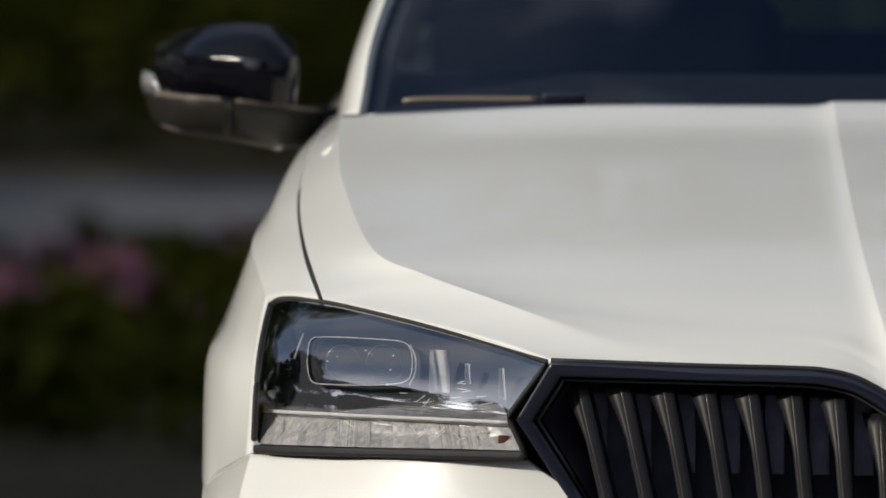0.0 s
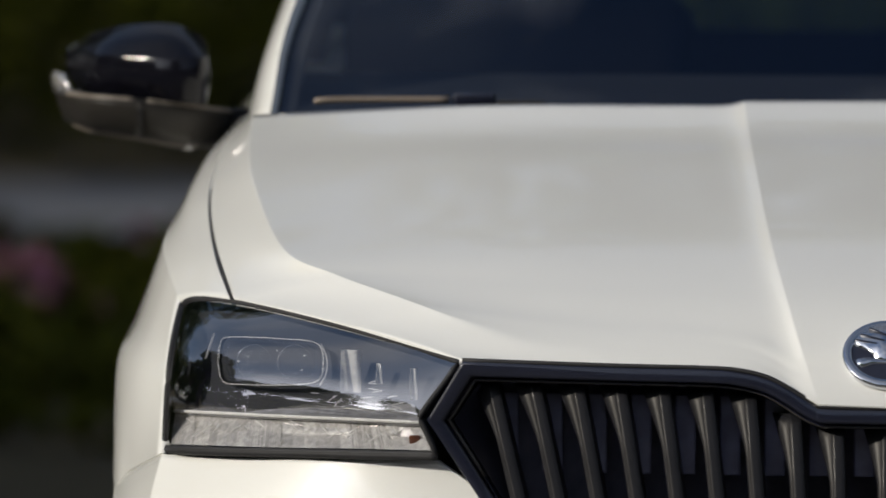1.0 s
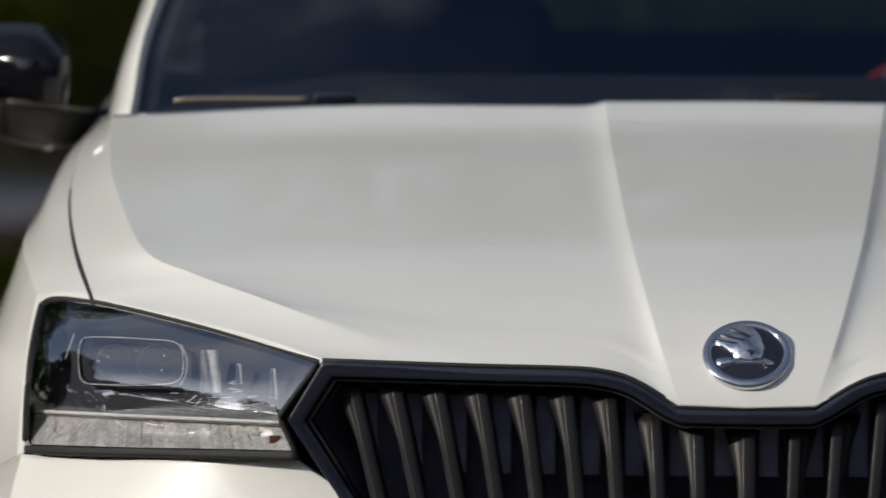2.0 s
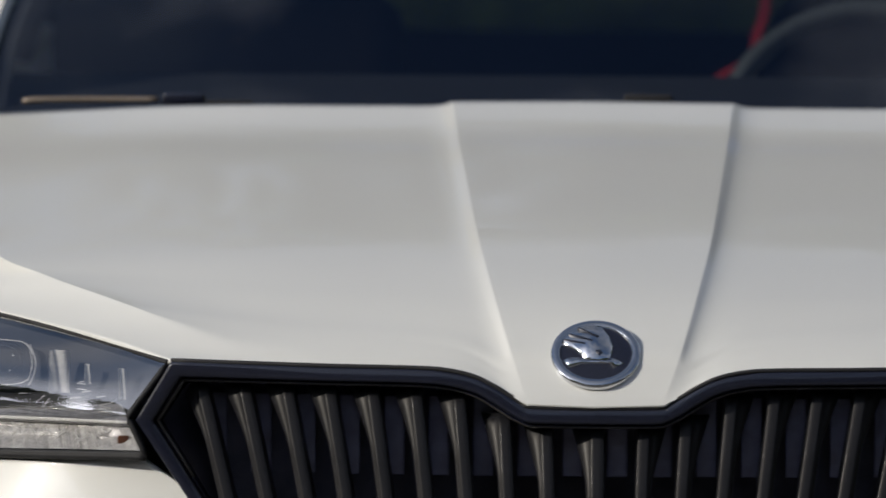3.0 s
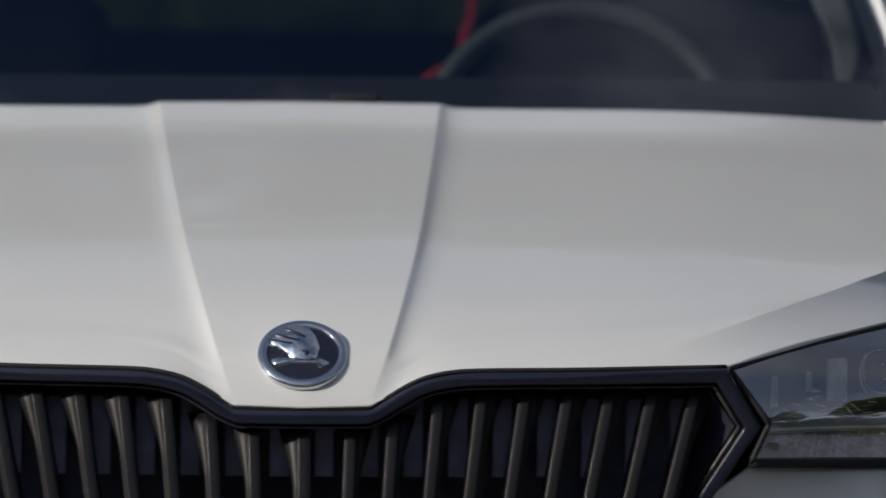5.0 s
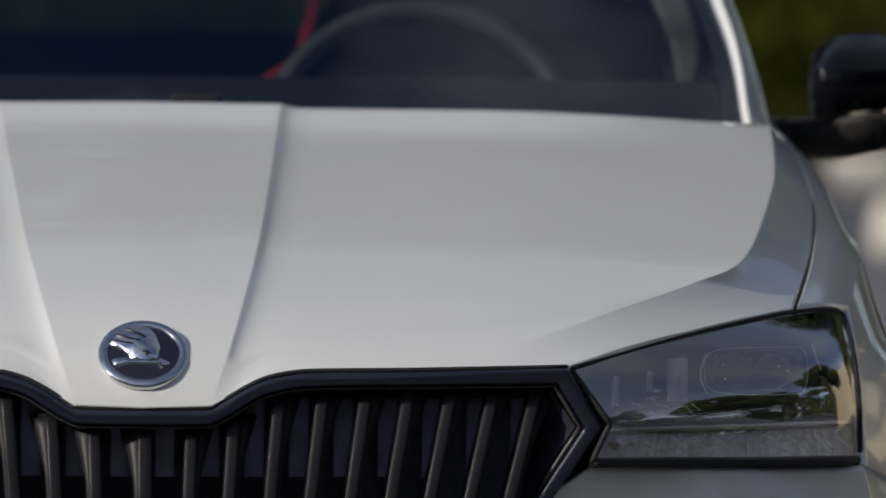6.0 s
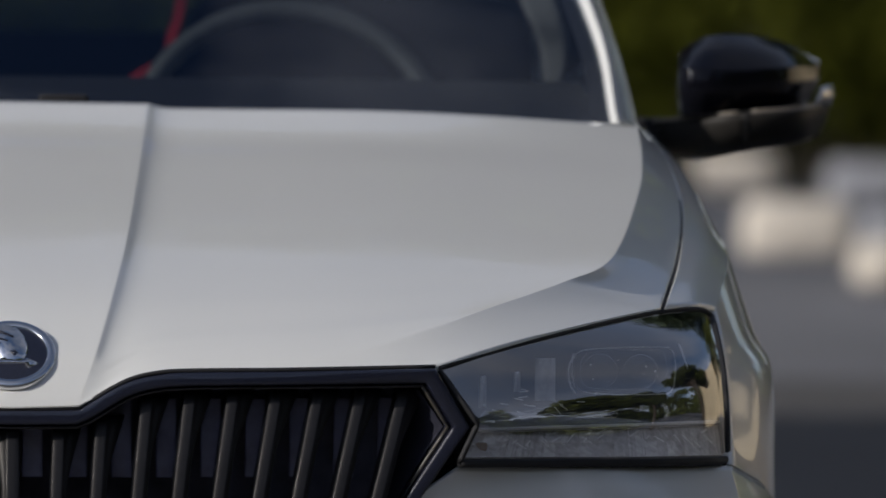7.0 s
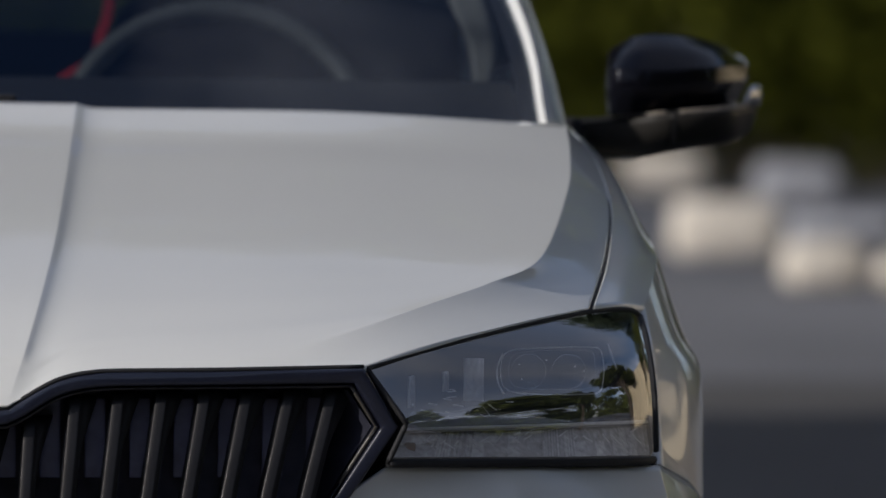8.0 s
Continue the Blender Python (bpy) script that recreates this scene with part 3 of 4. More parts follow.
    # more white prisms, for the sparkle of the strip
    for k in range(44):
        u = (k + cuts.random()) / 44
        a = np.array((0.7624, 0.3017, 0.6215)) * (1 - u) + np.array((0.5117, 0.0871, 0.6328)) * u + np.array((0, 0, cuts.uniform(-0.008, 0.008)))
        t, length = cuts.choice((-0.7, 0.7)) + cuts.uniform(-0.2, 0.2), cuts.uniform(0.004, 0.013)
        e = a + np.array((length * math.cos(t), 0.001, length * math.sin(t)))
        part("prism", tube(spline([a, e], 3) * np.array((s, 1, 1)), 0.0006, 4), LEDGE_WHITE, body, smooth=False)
    # small white balls added on the mouldings, standing for sun glints
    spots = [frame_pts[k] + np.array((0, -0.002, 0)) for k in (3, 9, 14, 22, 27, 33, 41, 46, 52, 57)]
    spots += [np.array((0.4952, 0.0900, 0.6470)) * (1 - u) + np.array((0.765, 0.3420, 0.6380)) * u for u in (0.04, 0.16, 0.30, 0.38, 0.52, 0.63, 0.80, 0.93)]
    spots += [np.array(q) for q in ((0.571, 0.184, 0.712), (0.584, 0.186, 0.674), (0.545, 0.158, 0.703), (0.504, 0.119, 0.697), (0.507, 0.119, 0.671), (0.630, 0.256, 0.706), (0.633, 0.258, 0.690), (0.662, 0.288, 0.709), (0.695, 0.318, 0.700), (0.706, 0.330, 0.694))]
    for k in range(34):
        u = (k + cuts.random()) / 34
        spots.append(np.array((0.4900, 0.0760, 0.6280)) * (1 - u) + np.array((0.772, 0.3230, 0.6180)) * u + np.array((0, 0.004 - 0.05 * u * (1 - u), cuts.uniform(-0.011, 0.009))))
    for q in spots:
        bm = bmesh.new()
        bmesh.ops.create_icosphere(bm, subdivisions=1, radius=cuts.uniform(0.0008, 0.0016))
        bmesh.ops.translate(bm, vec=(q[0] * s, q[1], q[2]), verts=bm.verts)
        part("glint_bead", bm, LEDGE_WHITE, body)
    # pale floor that slopes up from the ledge
    floor_line = through_knots([(0.4975, 0.0960, 0.6480), (0.5754, 0.1540, 0.6470), (0.6500, 0.2160, 0.6450), (0.7050, 0.2660, 0.6425)], 6)
    fade = np.linspace(1, 0, len(floor_line))[:, None]
    part("lamp_floor", facing(sheet(mirrored([floor_line, floor_line + np.array((0.004, 0.018, 0.006)) * fade, floor_line + np.array((0.008, 0.034, 0.016)) * fade], s)), (0, -1, 1)), FLOOR_SILVER, body)
    # chrome ledge over the daytime strip
    ledge = [through_knots([(0.4952, 0.0935, 0.645), (0.5754, 0.1496, 0.6439), (0.6631, 0.2221, 0.6415), (0.7241, 0.2821, 0.6395), (0.778, 0.3628, 0.6354)], 6) + np.array((0, dy, dz)) for dy, dz in ((0.03, 0.0055), (0.004, 0.0030), (-0.001, 0.0005), (0, -0.0025))]
    part("chrome_ledge", facing(sheet(mirrored(ledge, s)), (s * 0.3, -1, 0.2)), LAMP_SILVER, body)
    part("ledge_edge", tube((ledge[2] + np.array((0, -0.001, 0.001))) * np.array((s, 1, 1)), 0.0019, 8), LEDGE_WHITE, body)
    low_line = through_knots([(0.4845, 0.0699, 0.6185), (0.574, 0.1221, 0.6156), (0.6608, 0.1842, 0.6114), (0.721, 0.2372, 0.6086), (0.7789, 0.3242, 0.6031)], 6)
    # the strip: blocks of cut-glass pyramids between finely ribbed blocks
    a_line, b_line = spline(ledge[3] + np.array((0, 0.006, 0)), 97), spline(low_line, 97)
    facets = np.random.default_rng(5)
    bm = bmesh.new()

    def on_strip(i, f, d):
        k = min(int(i), 95)
        a, b = a_line[k] + (a_line[k + 1] - a_line[k]) * (i - k), b_line[k] + (b_line[k + 1] - b_line[k]) * (i - k)
        p = a + (b - a) * f + np.array((0, d + 0.004 * math.sin(f * math.pi), 0))
        return bm.verts.new((p[0] * s, p[1], p[2]))

    for i in range(0, 96, 4):
        if i // 12 % 3 == 1:
            for k in range(8):
                q = [on_strip(i + 0.5 * (k + u), f, 0.0012 * ((k + u) % 2)) for u, f in ((0, 0), (1, 0), (1, 1), (0, 1))]
                bm.faces.new(q)
            continue
        for f0, f1 in ((0.0, 0.5), (0.5, 1.0)):
            ring = [on_strip(i + u, f, 0) for u, f in ((0, f0), (4, f0), (4, f1), (0, f1))]
            top = on_strip(i + facets.uniform(1, 3), f0 + 0.5 * facets.uniform(0.25, 0.75), -facets.uniform(0.0015, 0.005))
            for k in range(4):
                bm.faces.new((ring[k], ring[(k + 1) % 4], top))
    part("daytime_strip", facing(bm, (s * 0.3, -1, 0.2)), STRIP, body, "clear faceted daytime light strip", smooth=False)
    c = (0.5029, 0.0914, 0.6283)
    part("indicator_bulb", block((0.012, 0.004, 0.009), (c[0] * s, c[1], c[2]), 0.0015), AMBER, body)
    return body


headlight(1)
headlight(-1)

# ---- badge: chrome ring, black field, plain winged shape ----
def in_badge(a, b, h):
    """a across, b up along the surface, h out of it."""
    ang = radians(43)
    c = Vector((0, 0.0532, 0.725))
    return c + Vector((a, b * math.cos(ang), b * math.sin(ang))) + Vector((0, -math.sin(ang), math.cos(ang))) * (h + 0.0008)


rows = [[in_badge(r * math.cos(t), r * math.sin(t), h) for r, h in ((0.0005, 0.0030), (0.030, 0.0026), (0.0385, 0.0018))] for t in np.linspace(0, 2 * math.pi, 49)]
badge = part("badge", sheet(rows, flip=True), GLOSS_BLACK, car, "round badge with a chrome ring on black")
rows = [[in_badge(r * math.cos(t), r * math.sin(t), h) for r, h in ((0.0382, 0.001), (0.0384, 0.0032), (0.0394, 0.0040), (0.0430, 0.0042), (0.0468, 0.0034), (0.0478, 0.0022), (0.0481, 0.0006), (0.0481, -0.003))] for t in np.linspace(0, 2 * math.pi, 65)]
part("ring", sheet(rows, flip=True), CHROME, badge, "chrome ring")


def plate(outline, h0, h1):
    bm = bmesh.new()
    low = [bm.verts.new(in_badge(a, b, h0)) for a, b in outline]
    ca, cb = sum(p[0] for p in outline) / len(outline), sum(p[1] for p in outline) / len(outline)
    top = [bm.verts.new(in_badge(ca + (a - ca) * 0.9, cb + (b - cb) * 0.9, h1)) for a, b in outline]
    n = len(outline)
    for k in range(n):
        bm.faces.new((low[k], low[(k + 1) % n], top[(k + 1) % n], top[k]))
    bm.faces.new(top)
    bmesh.ops.recalc_face_normals(bm, faces=bm.faces)
    return bm


WING = [(-0.0366, 0.0122), (-0.0340, 0.0204), (-0.0290, 0.0272), (-0.0210, 0.0348), (-0.0120, 0.0400), (-0.0010, 0.0408), (0.0080, 0.0359), (0.0150, 0.0245), (0.0184, 0.0095), (0.0170, -0.0027), (0.0134, -0.0109),
        (-0.0010, -0.0122), (-0.0140, -0.0103), (-0.0150, -0.0040), (-0.0215, 0.0030), (-0.0300, 0.0075)]
ARROW = [(-0.0350, -0.0110), (-0.0280, -0.0212), (-0.0150, -0.0163), (0.0160, -0.0163), (0.0190, -0.0218), (0.0294, -0.0144), (0.0180, -0.0076), (0.0160, -0.0122), (-0.0140, -0.0117), (-0.0200, -0.0082), (-0.0290, -0.0087)]
part("wing", plate(WING, 0.002, 0.0056), CHROME, badge, "plain chrome wing shape")
part("arrow", plate(ARROW, 0.002, 0.0052), CHROME, badge)
for slit in ([(-0.0345, 0.0180), (-0.0100, 0.0118), (-0.0105, 0.0104), (-0.0352, 0.0146)], [(-0.0285, 0.0258), (-0.0020, 0.0162), (-0.0027, 0.0147), (-0.0302, 0.0228)], [(-0.0190, 0.0352), (0.0045, 0.0215), (0.0034, 0.0201), (-0.0208, 0.0326)],
             [(-0.0012, 0.0016), (0.0050, 0.0024), (0.0078, -0.0024), (0.0040, -0.0070), (0.0, -0.0026)]):
    part("slit", plate(slit, 0.0045, 0.0061), GLOSS_BLACK, badge)

# ---- mirrors ----
def door_mirror(s):
    levels = [  # upper shell: its top, the crease, and the upright face below it
        [(0.8162, 1.5, 0.9919), (0.818, 1.44, 1.0085), (0.8446, 1.42, 1.0251), (0.8889, 1.432, 1.0272), (0.9463, 1.475, 1.0165), (0.9936, 1.555, 0.9922)],
        [(0.8125, 1.46, 0.99), (0.8132, 1.393, 1.0001), (0.8391, 1.373, 1.0095), (0.8868, 1.388, 1.0109), (0.9457, 1.43, 1.0047), (0.9927, 1.53, 0.9908)],
        [(0.8099, 1.42, 0.9881), (0.8099, 1.352, 0.9894), (0.8353, 1.335, 0.9882), (0.8847, 1.352, 0.9884), (0.944, 1.395, 0.9897), (0.9907, 1.505, 0.9894)],
        [(0.8092, 1.42, 0.9614), (0.8089, 1.347, 0.962), (0.8361, 1.331, 0.9613), (0.8844, 1.349, 0.9636), (0.9426, 1.392, 0.966), (0.9887, 1.495, 0.9685)],
        [(0.8136, 1.43, 0.9298), (0.8138, 1.365, 0.9313), (0.8406, 1.35, 0.9339), (0.8861, 1.366, 0.9385), (0.9391, 1.405, 0.9421), (0.977, 1.49, 0.9452)]]
    rows = patch(levels, [(0, 1, 2), (2, 3, 4)], per=8, along=8, soft=3)
    shell = part("mirror_housing", facing(sheet(mirrored(rows, s)), (s * 0.3, -1, 0.2)), MIRROR_BLACK, car, "glossy black door mirror housing")
    thick(shell, 0.02)
    low = [
        [(0.7839, 1.443, 0.9227), (0.8306, 1.383, 0.9307), (0.8874, 1.355, 0.9379), (0.9522, 1.378, 0.9424), (0.9992, 1.482, 0.9444)],
        [(0.7841, 1.425, 0.9173), (0.8293, 1.365, 0.9253), (0.8859, 1.336, 0.9326), (0.9521, 1.36, 0.937), (0.9994, 1.468, 0.9388)],
        [(0.7886, 1.43, 0.8981), (0.8318, 1.37, 0.8993), (0.8868, 1.345, 0.9072), (0.9537, 1.37, 0.9176), (0.9946, 1.475, 0.92)],
        [(0.7948, 1.45, 0.8822), (0.8368, 1.4, 0.8817), (0.8896, 1.38, 0.8907), (0.9563, 1.4, 0.9007), (0.9905, 1.49, 0.9077)],
        [(0.8003, 1.5, 0.8758), (0.8454, 1.48, 0.8733), (0.8966, 1.47, 0.8833), (0.9603, 1.48, 0.8931), (0.9883, 1.52, 0.9023)]]
    rows = [through_knots(l, 8) for l in low]
    cols = [through_knots([r[i] for r in rows], 6) for i in range(len(rows[0]))]
    split = 16
    arm = part("mirror_arm", facing(sheet(mirrored(cols[:split + 1], s)), (0, -1, 0)), SATIN_GREY, shell, "satin dark grey lower casing")
    thick(arm, 0.02)
    gap = [c + np.array((0.0014, 0.0, 0)) if k == 0 else c for k, c in enumerate(cols[split:])]
    # paler tubes added as the sunlit edges of the casing
    for name, line in (("arm_edge", cols[:split]), ("casing_edge", cols[split + 1:])):
        part(name, tube(np.array([c[3] for c in line]) * np.array((s, 1, 1)), 0.0029, 8), SUNLIT_EDGE, shell)
    part("lower_edge", tube(np.array([c[19] for c in cols[4:-4]]) * np.array((s, 1, 1)) + np.array((0, -0.001, 0)), 0.0015, 8), SUNLIT_EDGE, shell)
    part("casing_seam", tube((cols[split] + np.array((0.0007, -0.0008, 0))) * np.array((s, 1, 1)), 0.0013, 6), GAP, shell)
    casing = part("mirror_casing", facing(sheet(mirrored(gap, s)), (s * 0.3, -1, 0.2)), SATIN_GREY, shell, "satin dark grey lower casing")
    thick(casing, 0.02)
    c = (0.8356, 1.42, 0.8787)
    part("puddle_lamp", block((0.012, 0.03, 0.006), (c[0] * s, c[1], c[2]), 0.002), LAMP_SILVER, shell)
    lamp = [[(1.0032, 1.49, 0.9666), (0.9983, 1.465, 0.9676), (0.9893, 1.44, 0.9658)], [(1.0055, 1.485, 0.9559), (0.9988, 1.455, 0.957), (0.9833, 1.425, 0.9541)], [(1.0029, 1.485, 0.9422), (0.9962, 1.455, 0.9407), (0.9723, 1.415, 0.9368)]]
    rows = [through_knots(l, 5) - np.array((0, 0.006, 0)) for l in lamp]
    thick(part("indicator", facing(sheet(mirrored(rows, s)), (s * 0.3, -1, 0.2)), LAMP_SILVER, shell, "clear indicator lamp"), 0.004)
    c = (0.9156, 1.56, 0.9764)
    part("mirror_glass", block((0.13, 0.006, 0.075), (c[0] * s, 1.54, c[2] - 0.018), 0.003), CHROME, shell)
    a = (0.8063, 1.47, 0.9182)
    part("mirror_foot", block((0.09, 0.06, 0.034), (a[0] * s, 1.48, a[2] - 0.012), 0.008), INTERIOR, shell)


door_mirror(1)
door_mirror(-1)

# ---- windscreen, pillars, roof ----
W_LOW = [(0, 1.08, 0.905), (0.40, 1.115, 0.90), (0.720, 1.235, 0.915)]
W_MID = [(0, 1.335, 1.098), (0.38, 1.355, 1.088), (0.693, 1.425, 1.06)]
W_TOP = [(0, 1.84, 1.415), (0.35, 1.87, 1.405), (0.562, 1.975, 1.375)]
rows = [through_knots([a, b, c], 10) for a, b, c in zip(*(through_knots(l, 10) for l in (W_LOW, W_MID, W_TOP)))]
full = flip_x(rows)[:0:-1] + rows
screen = part("windscreen", facing(sheet(full), (0, -1, 1)), GLASS_SCREEN, car, "dark clean windscreen")
screen.visible_shadow = False
P_A = [(0.720, 1.232, 0.915), (0.693, 1.422, 1.060), (0.560, 1.970, 1.377)]
P_B = [(0.7265, 1.228, 0.924), (0.700, 1.415, 1.071), (0.567, 1.962, 1.390)]
P_C = [(0.746, 1.262, 0.916), (0.717, 1.450, 1.060), (0.594, 1.99, 1.383)]
P_D = [(0.764, 1.33, 0.893), (0.731, 1.50, 1.040), (0.625, 2.03, 1.360)]
P_E = [(0.762, 1.40, 0.880), (0.727, 1.54, 1.030), (0.615, 2.06, 1.345)]
rows = patch([P_A, P_B, P_C, P_D, P_E], [(0, 1), (1, 2, 3, 4)], per=8, along=10)
both_sides("a_pillar", rows, PAINT, car, "white windscreen pillar", 0.006)
frit = [[np.array(p) + np.array(q) for q in ((-0.022, 0.006, 0.001), (0.002, 0.006, 0.001))] for p in through_knots(P_A, 10)]
both_sides("screen_edge", frit, GAP, car)
R_0 = [(0, 1.84, 1.417), (0, 2.2, 1.455), (0, 2.9, 1.455), (0, 3.62, 1.39)]
R_1 = [(0.36, 1.87, 1.408), (0.38, 2.2, 1.44), (0.38, 2.9, 1.44), (0.36, 3.62, 1.375)]
R_2 = [(0.567, 1.96, 1.39), (0.58, 2.25, 1.405), (0.58, 2.9, 1.405), (0.55, 3.60, 1.345)]
R_3 = [(0.625, 2.02, 1.365), (0.635, 2.27, 1.375), (0.635, 2.9, 1.37), (0.60, 3.60, 1.31)]
rows = patch([R_0, R_1, R_2, R_3], [(0, 1, 2, 3)], per=6, along=6)
full = [np.vstack([(r * np.array((-1, 1, 1)))[:0:-1], r]) for r in rows]
thick(part("roof", facing(sheet(full), (0, 0, 1)), GLOSS_BLACK, car, "glossy black roof"), 0.02)

# ---- body sides, doors, glass, tail ----
YS = (1.47, 1.90, 2.35, 2.70, 2.91, 3.05, 3.27, 3.49, 3.63, 3.85, 3.98)
BELT = [(0.755, 0.925), (0.762, 0.94), (0.765, 0.95), (0.762, 0.96), (0.759, 0.965), (0.756, 0.97), (0.745, 0.97), (0.725, 0.965), (0.705, 0.96), (0.655, 0.945), (0.60, 0.93)]
SHOULDER = [(0.795, 0.865), (0.812, 0.875), (0.820, 0.88), (0.823, 0.885), (0.824, 0.888), (0.825, 0.89), (0.818, 0.895), (0.802, 0.895), (0.785, 0.89), (0.72, 0.88), (0.65, 0.86)]
FLANK = [(0.866, 0.58), (0.862, 0.58), (0.860, 0.58), (0.862, 0.60), (0.864, 0.64), (0.866, 0.71), (0.866, 0.74), (0.858, 0.71), (0.845, 0.64), (0.79, 0.61), (0.70, 0.61)]
SILL = [(0.850, 0.25), (0.845, 0.24), (0.845, 0.24), (0.848, 0.25), (0.852, 0.33), (0.862, 0.60), (0.866, 0.672), (0.858, 0.60), (0.842, 0.33), (0.78, 0.28), (0.69, 0.28)]


def side_part(name, k0, k1, label, trim=0.004):
    lines = []
    for level in (BELT, SHOULDER, FLANK, SILL):
        pts = [(level[k][0], YS[k] + (trim if k == k0 else -trim if k == k1 else 0), level[k][1]) for k in range(k0, k1 + 1)]
        lines.append(pts)
    rows = patch(lines, [(0, 1, 2, 3)], per=6, along=5)
    return both_sides(name, rows, PAINT, car, label, 0.01)


for doors in (side_part("front_door", 0, 2, "white front door"), side_part("rear_door", 2, 5, "white rear door")):
    for s, d in zip((1, -1), doors):
        y = 2.2 if d.name.startswith("front") else 2.98
        part("door_handle", block((0.03, 0.16, 0.03), (s * 0.835, y, 0.80), 0.01), PAINT, d)
side_part("rear_quarter", 5, 10, "white rear quarter panel")
rows = [spline([a, c], 6) for a, c in zip(spline([(0.605, 3.49, 1.318), (0.60, 3.62, 1.33), (0.575, 3.64, 1.355)], 6), spline([(0.722, 3.44, 0.972), (0.66, 3.84, 0.95), (0.60, 3.905, 0.93)], 6))]
both_sides("rear_pillar", rows, PAINT, car, "white rear roof pillar", 0.02)
RAIL = [(0.722, 1.52, 1.045), (0.615, 2.06, 1.345), (0.632, 2.35, 1.37), (0.632, 2.75, 1.365), (0.628, 3.10, 1.355), (0.60, 3.5, 1.315)]
SIDE_BELT = [(0.748, 1.50, 0.93), (0.752, 1.95, 0.945), (0.755, 2.35, 0.955), (0.752, 2.75, 0.965), (0.745, 3.10, 0.975), (0.72, 3.45, 0.99)]
for k0, k1 in ((0, 2), (2, 4), (4, 5)):
    a, b = through_knots(RAIL[k0:k1 + 1], 6), through_knots(SIDE_BELT[k0:k1 + 1], 6)
    rows = [spline([p, q], 5) for p, q in zip(a, b)]
    for g in both_sides("side_window", rows, GLASS_SIDE, car):
        g.visible_shadow = False
for y0, y1 in (((0.626, 2.33, 1.372), (0.750, 2.36, 0.955)), ((0.62, 3.09, 1.357), (0.742, 3.12, 0.975))):
    for s in (1, -1):
        part("door_pillar", tube([(s * y0[0], y0[1], y0[2]), (s * y1[0], y1[1], y1[2])], 0.03, 8), INTERIOR, car)
tail = [[(x * k, y, z) for x in np.linspace(-1, 1, 9)] for k, y, z in ((0.58, 3.62, 1.37), (0.60, 3.90, 0.925))]
g = part("rear_window", facing(sheet(tail), (0, 1, 1)), GLASS_REAR, car)
g.visible_shadow = False
tail = [[(x * k, y - 0.08 * x * x, z) for x in np.linspace(-1, 1, 9)] for k, y, z in ((0.60, 3.91, 0.92), (0.66, 4.0, 0.82), (0.68, 4.02, 0.6), (0.69, 4.0, 0.28))]
thick(part("tailgate", facing(sheet(tail), (0, 1, 0)), PAINT, car), 0.01)
belly = [[(x, y, 0.22) for x in np.linspace(-0.84, 0.84, 5)] for y in (0.12, 3.95)]
belly = [[(x * k, y, z) for x, y, z in row] for k, row in zip((0.7, 0.8), belly)]
thick(part("underbody", sheet(belly), GAP, car), 0.02)


def wheel(x, y):
    s = 1 if x > 0 else -1
    prof = ((0.20, -0.10), (0.225, -0.105), (0.29, -0.10), (0.308, -0.085), (0.31, 0.0), (0.308, 0.085), (0.29, 0.10), (0.225, 0.105), (0.20, 0.10))
    rows = [[(x + w, y + r * math.cos(t), 0.31 + r * math.sin(t)) for r, w in prof] for t in np.linspace(0, 2 * math.pi, 41)]
    w = part("wheel", sheet(rows), TYRE, car, "black tyre on a silver alloy rim")
    rows = [[(x + s * o, y + r * math.cos(t), 0.31 + r * math.sin(t)) for r, o in ((0.215, -0.08), (0.205, 0.06), (0.215, 0.095), (0.222, 0.10))] for t in np.linspace(0, 2 * math.pi, 41)]
    part("rim", sheet(rows), ALLOY, w)
    for k in range(5):
        t = k * 2 * math.pi / 5 + 0.3
        part("spoke", tube([(x + s * 0.075, y, 0.31), (x + s * 0.085, y + 0.21 * math.cos(t), 0.31 + 0.21 * math.sin(t))], [0.035, 0.022], 8), ALLOY, w)
    rows = [[(x + s * 0.02, y + r * math.cos(t), 0.31 + r * math.sin(t)) for r in (0.001, 0.21)] for t in np.linspace(0, 2 * math.pi, 31)]
    part("brake", sheet(rows), GAP, w)


for x in (-0.75, 0.75):
    wheel(x, 0.80)
    wheel(x * 1.01, 3.27)
for s in (1, -1):
    rows = [[(s * x, 3.27 + 0.365 * math.cos(t), 0.31 + 0.365 * math.sin(t)) for x in (0.50, 0.80)] for t in np.linspace(-0.2, math.pi + 0.2, 31)]
    thick(part("wheel_well", sheet(rows), GAP, car), 0.004)
    rows = [[(s * x, 0.80 + 0.365 * math.cos(t), 0.31 + 0.365 * math.sin(t)) for x in (0.50, 0.815)] for t in np.linspace(-0.2, math.pi + 0.2, 31)]
    thick(part("wheel_well", sheet(rows), GAP, car), 0.004)

# ---- cowl, wiper, washer, cabin ----
cowl = [[(x, 1.0 + 0.14 * (x / 0.72) ** 2 + dy, z - 0.02 * (x / 0.72) ** 2) for x in np.linspace(-0.73, 0.73, 25)] for dy, z in ((-0.02, 0.915), (0.05, 0.915), (0.14, 0.905))]
part("cowl", sheet(cowl), INTERIOR, car, "black plastic scuttle below the windscreen")
arm = through_knots([(-0.6703, 1.18, 0.9438), (-0.654, 1.175, 0.9462), (-0.5935, 1.165, 0.9476), (-0.5097, 1.15, 0.9486)], 8)
wiper = part("wiper", tube(arm, [0.0028] + [0.0040] * (len(arm) - 1), 8), WIPER_METAL, car, "satin metal wiper arm with a black cap")
c = (-0.4790, 1.145, 0.9500)
part("wiper_cap", block((0.050, 0.03, 0.015), c, 0.004), GLOSS_BLACK, wiper)
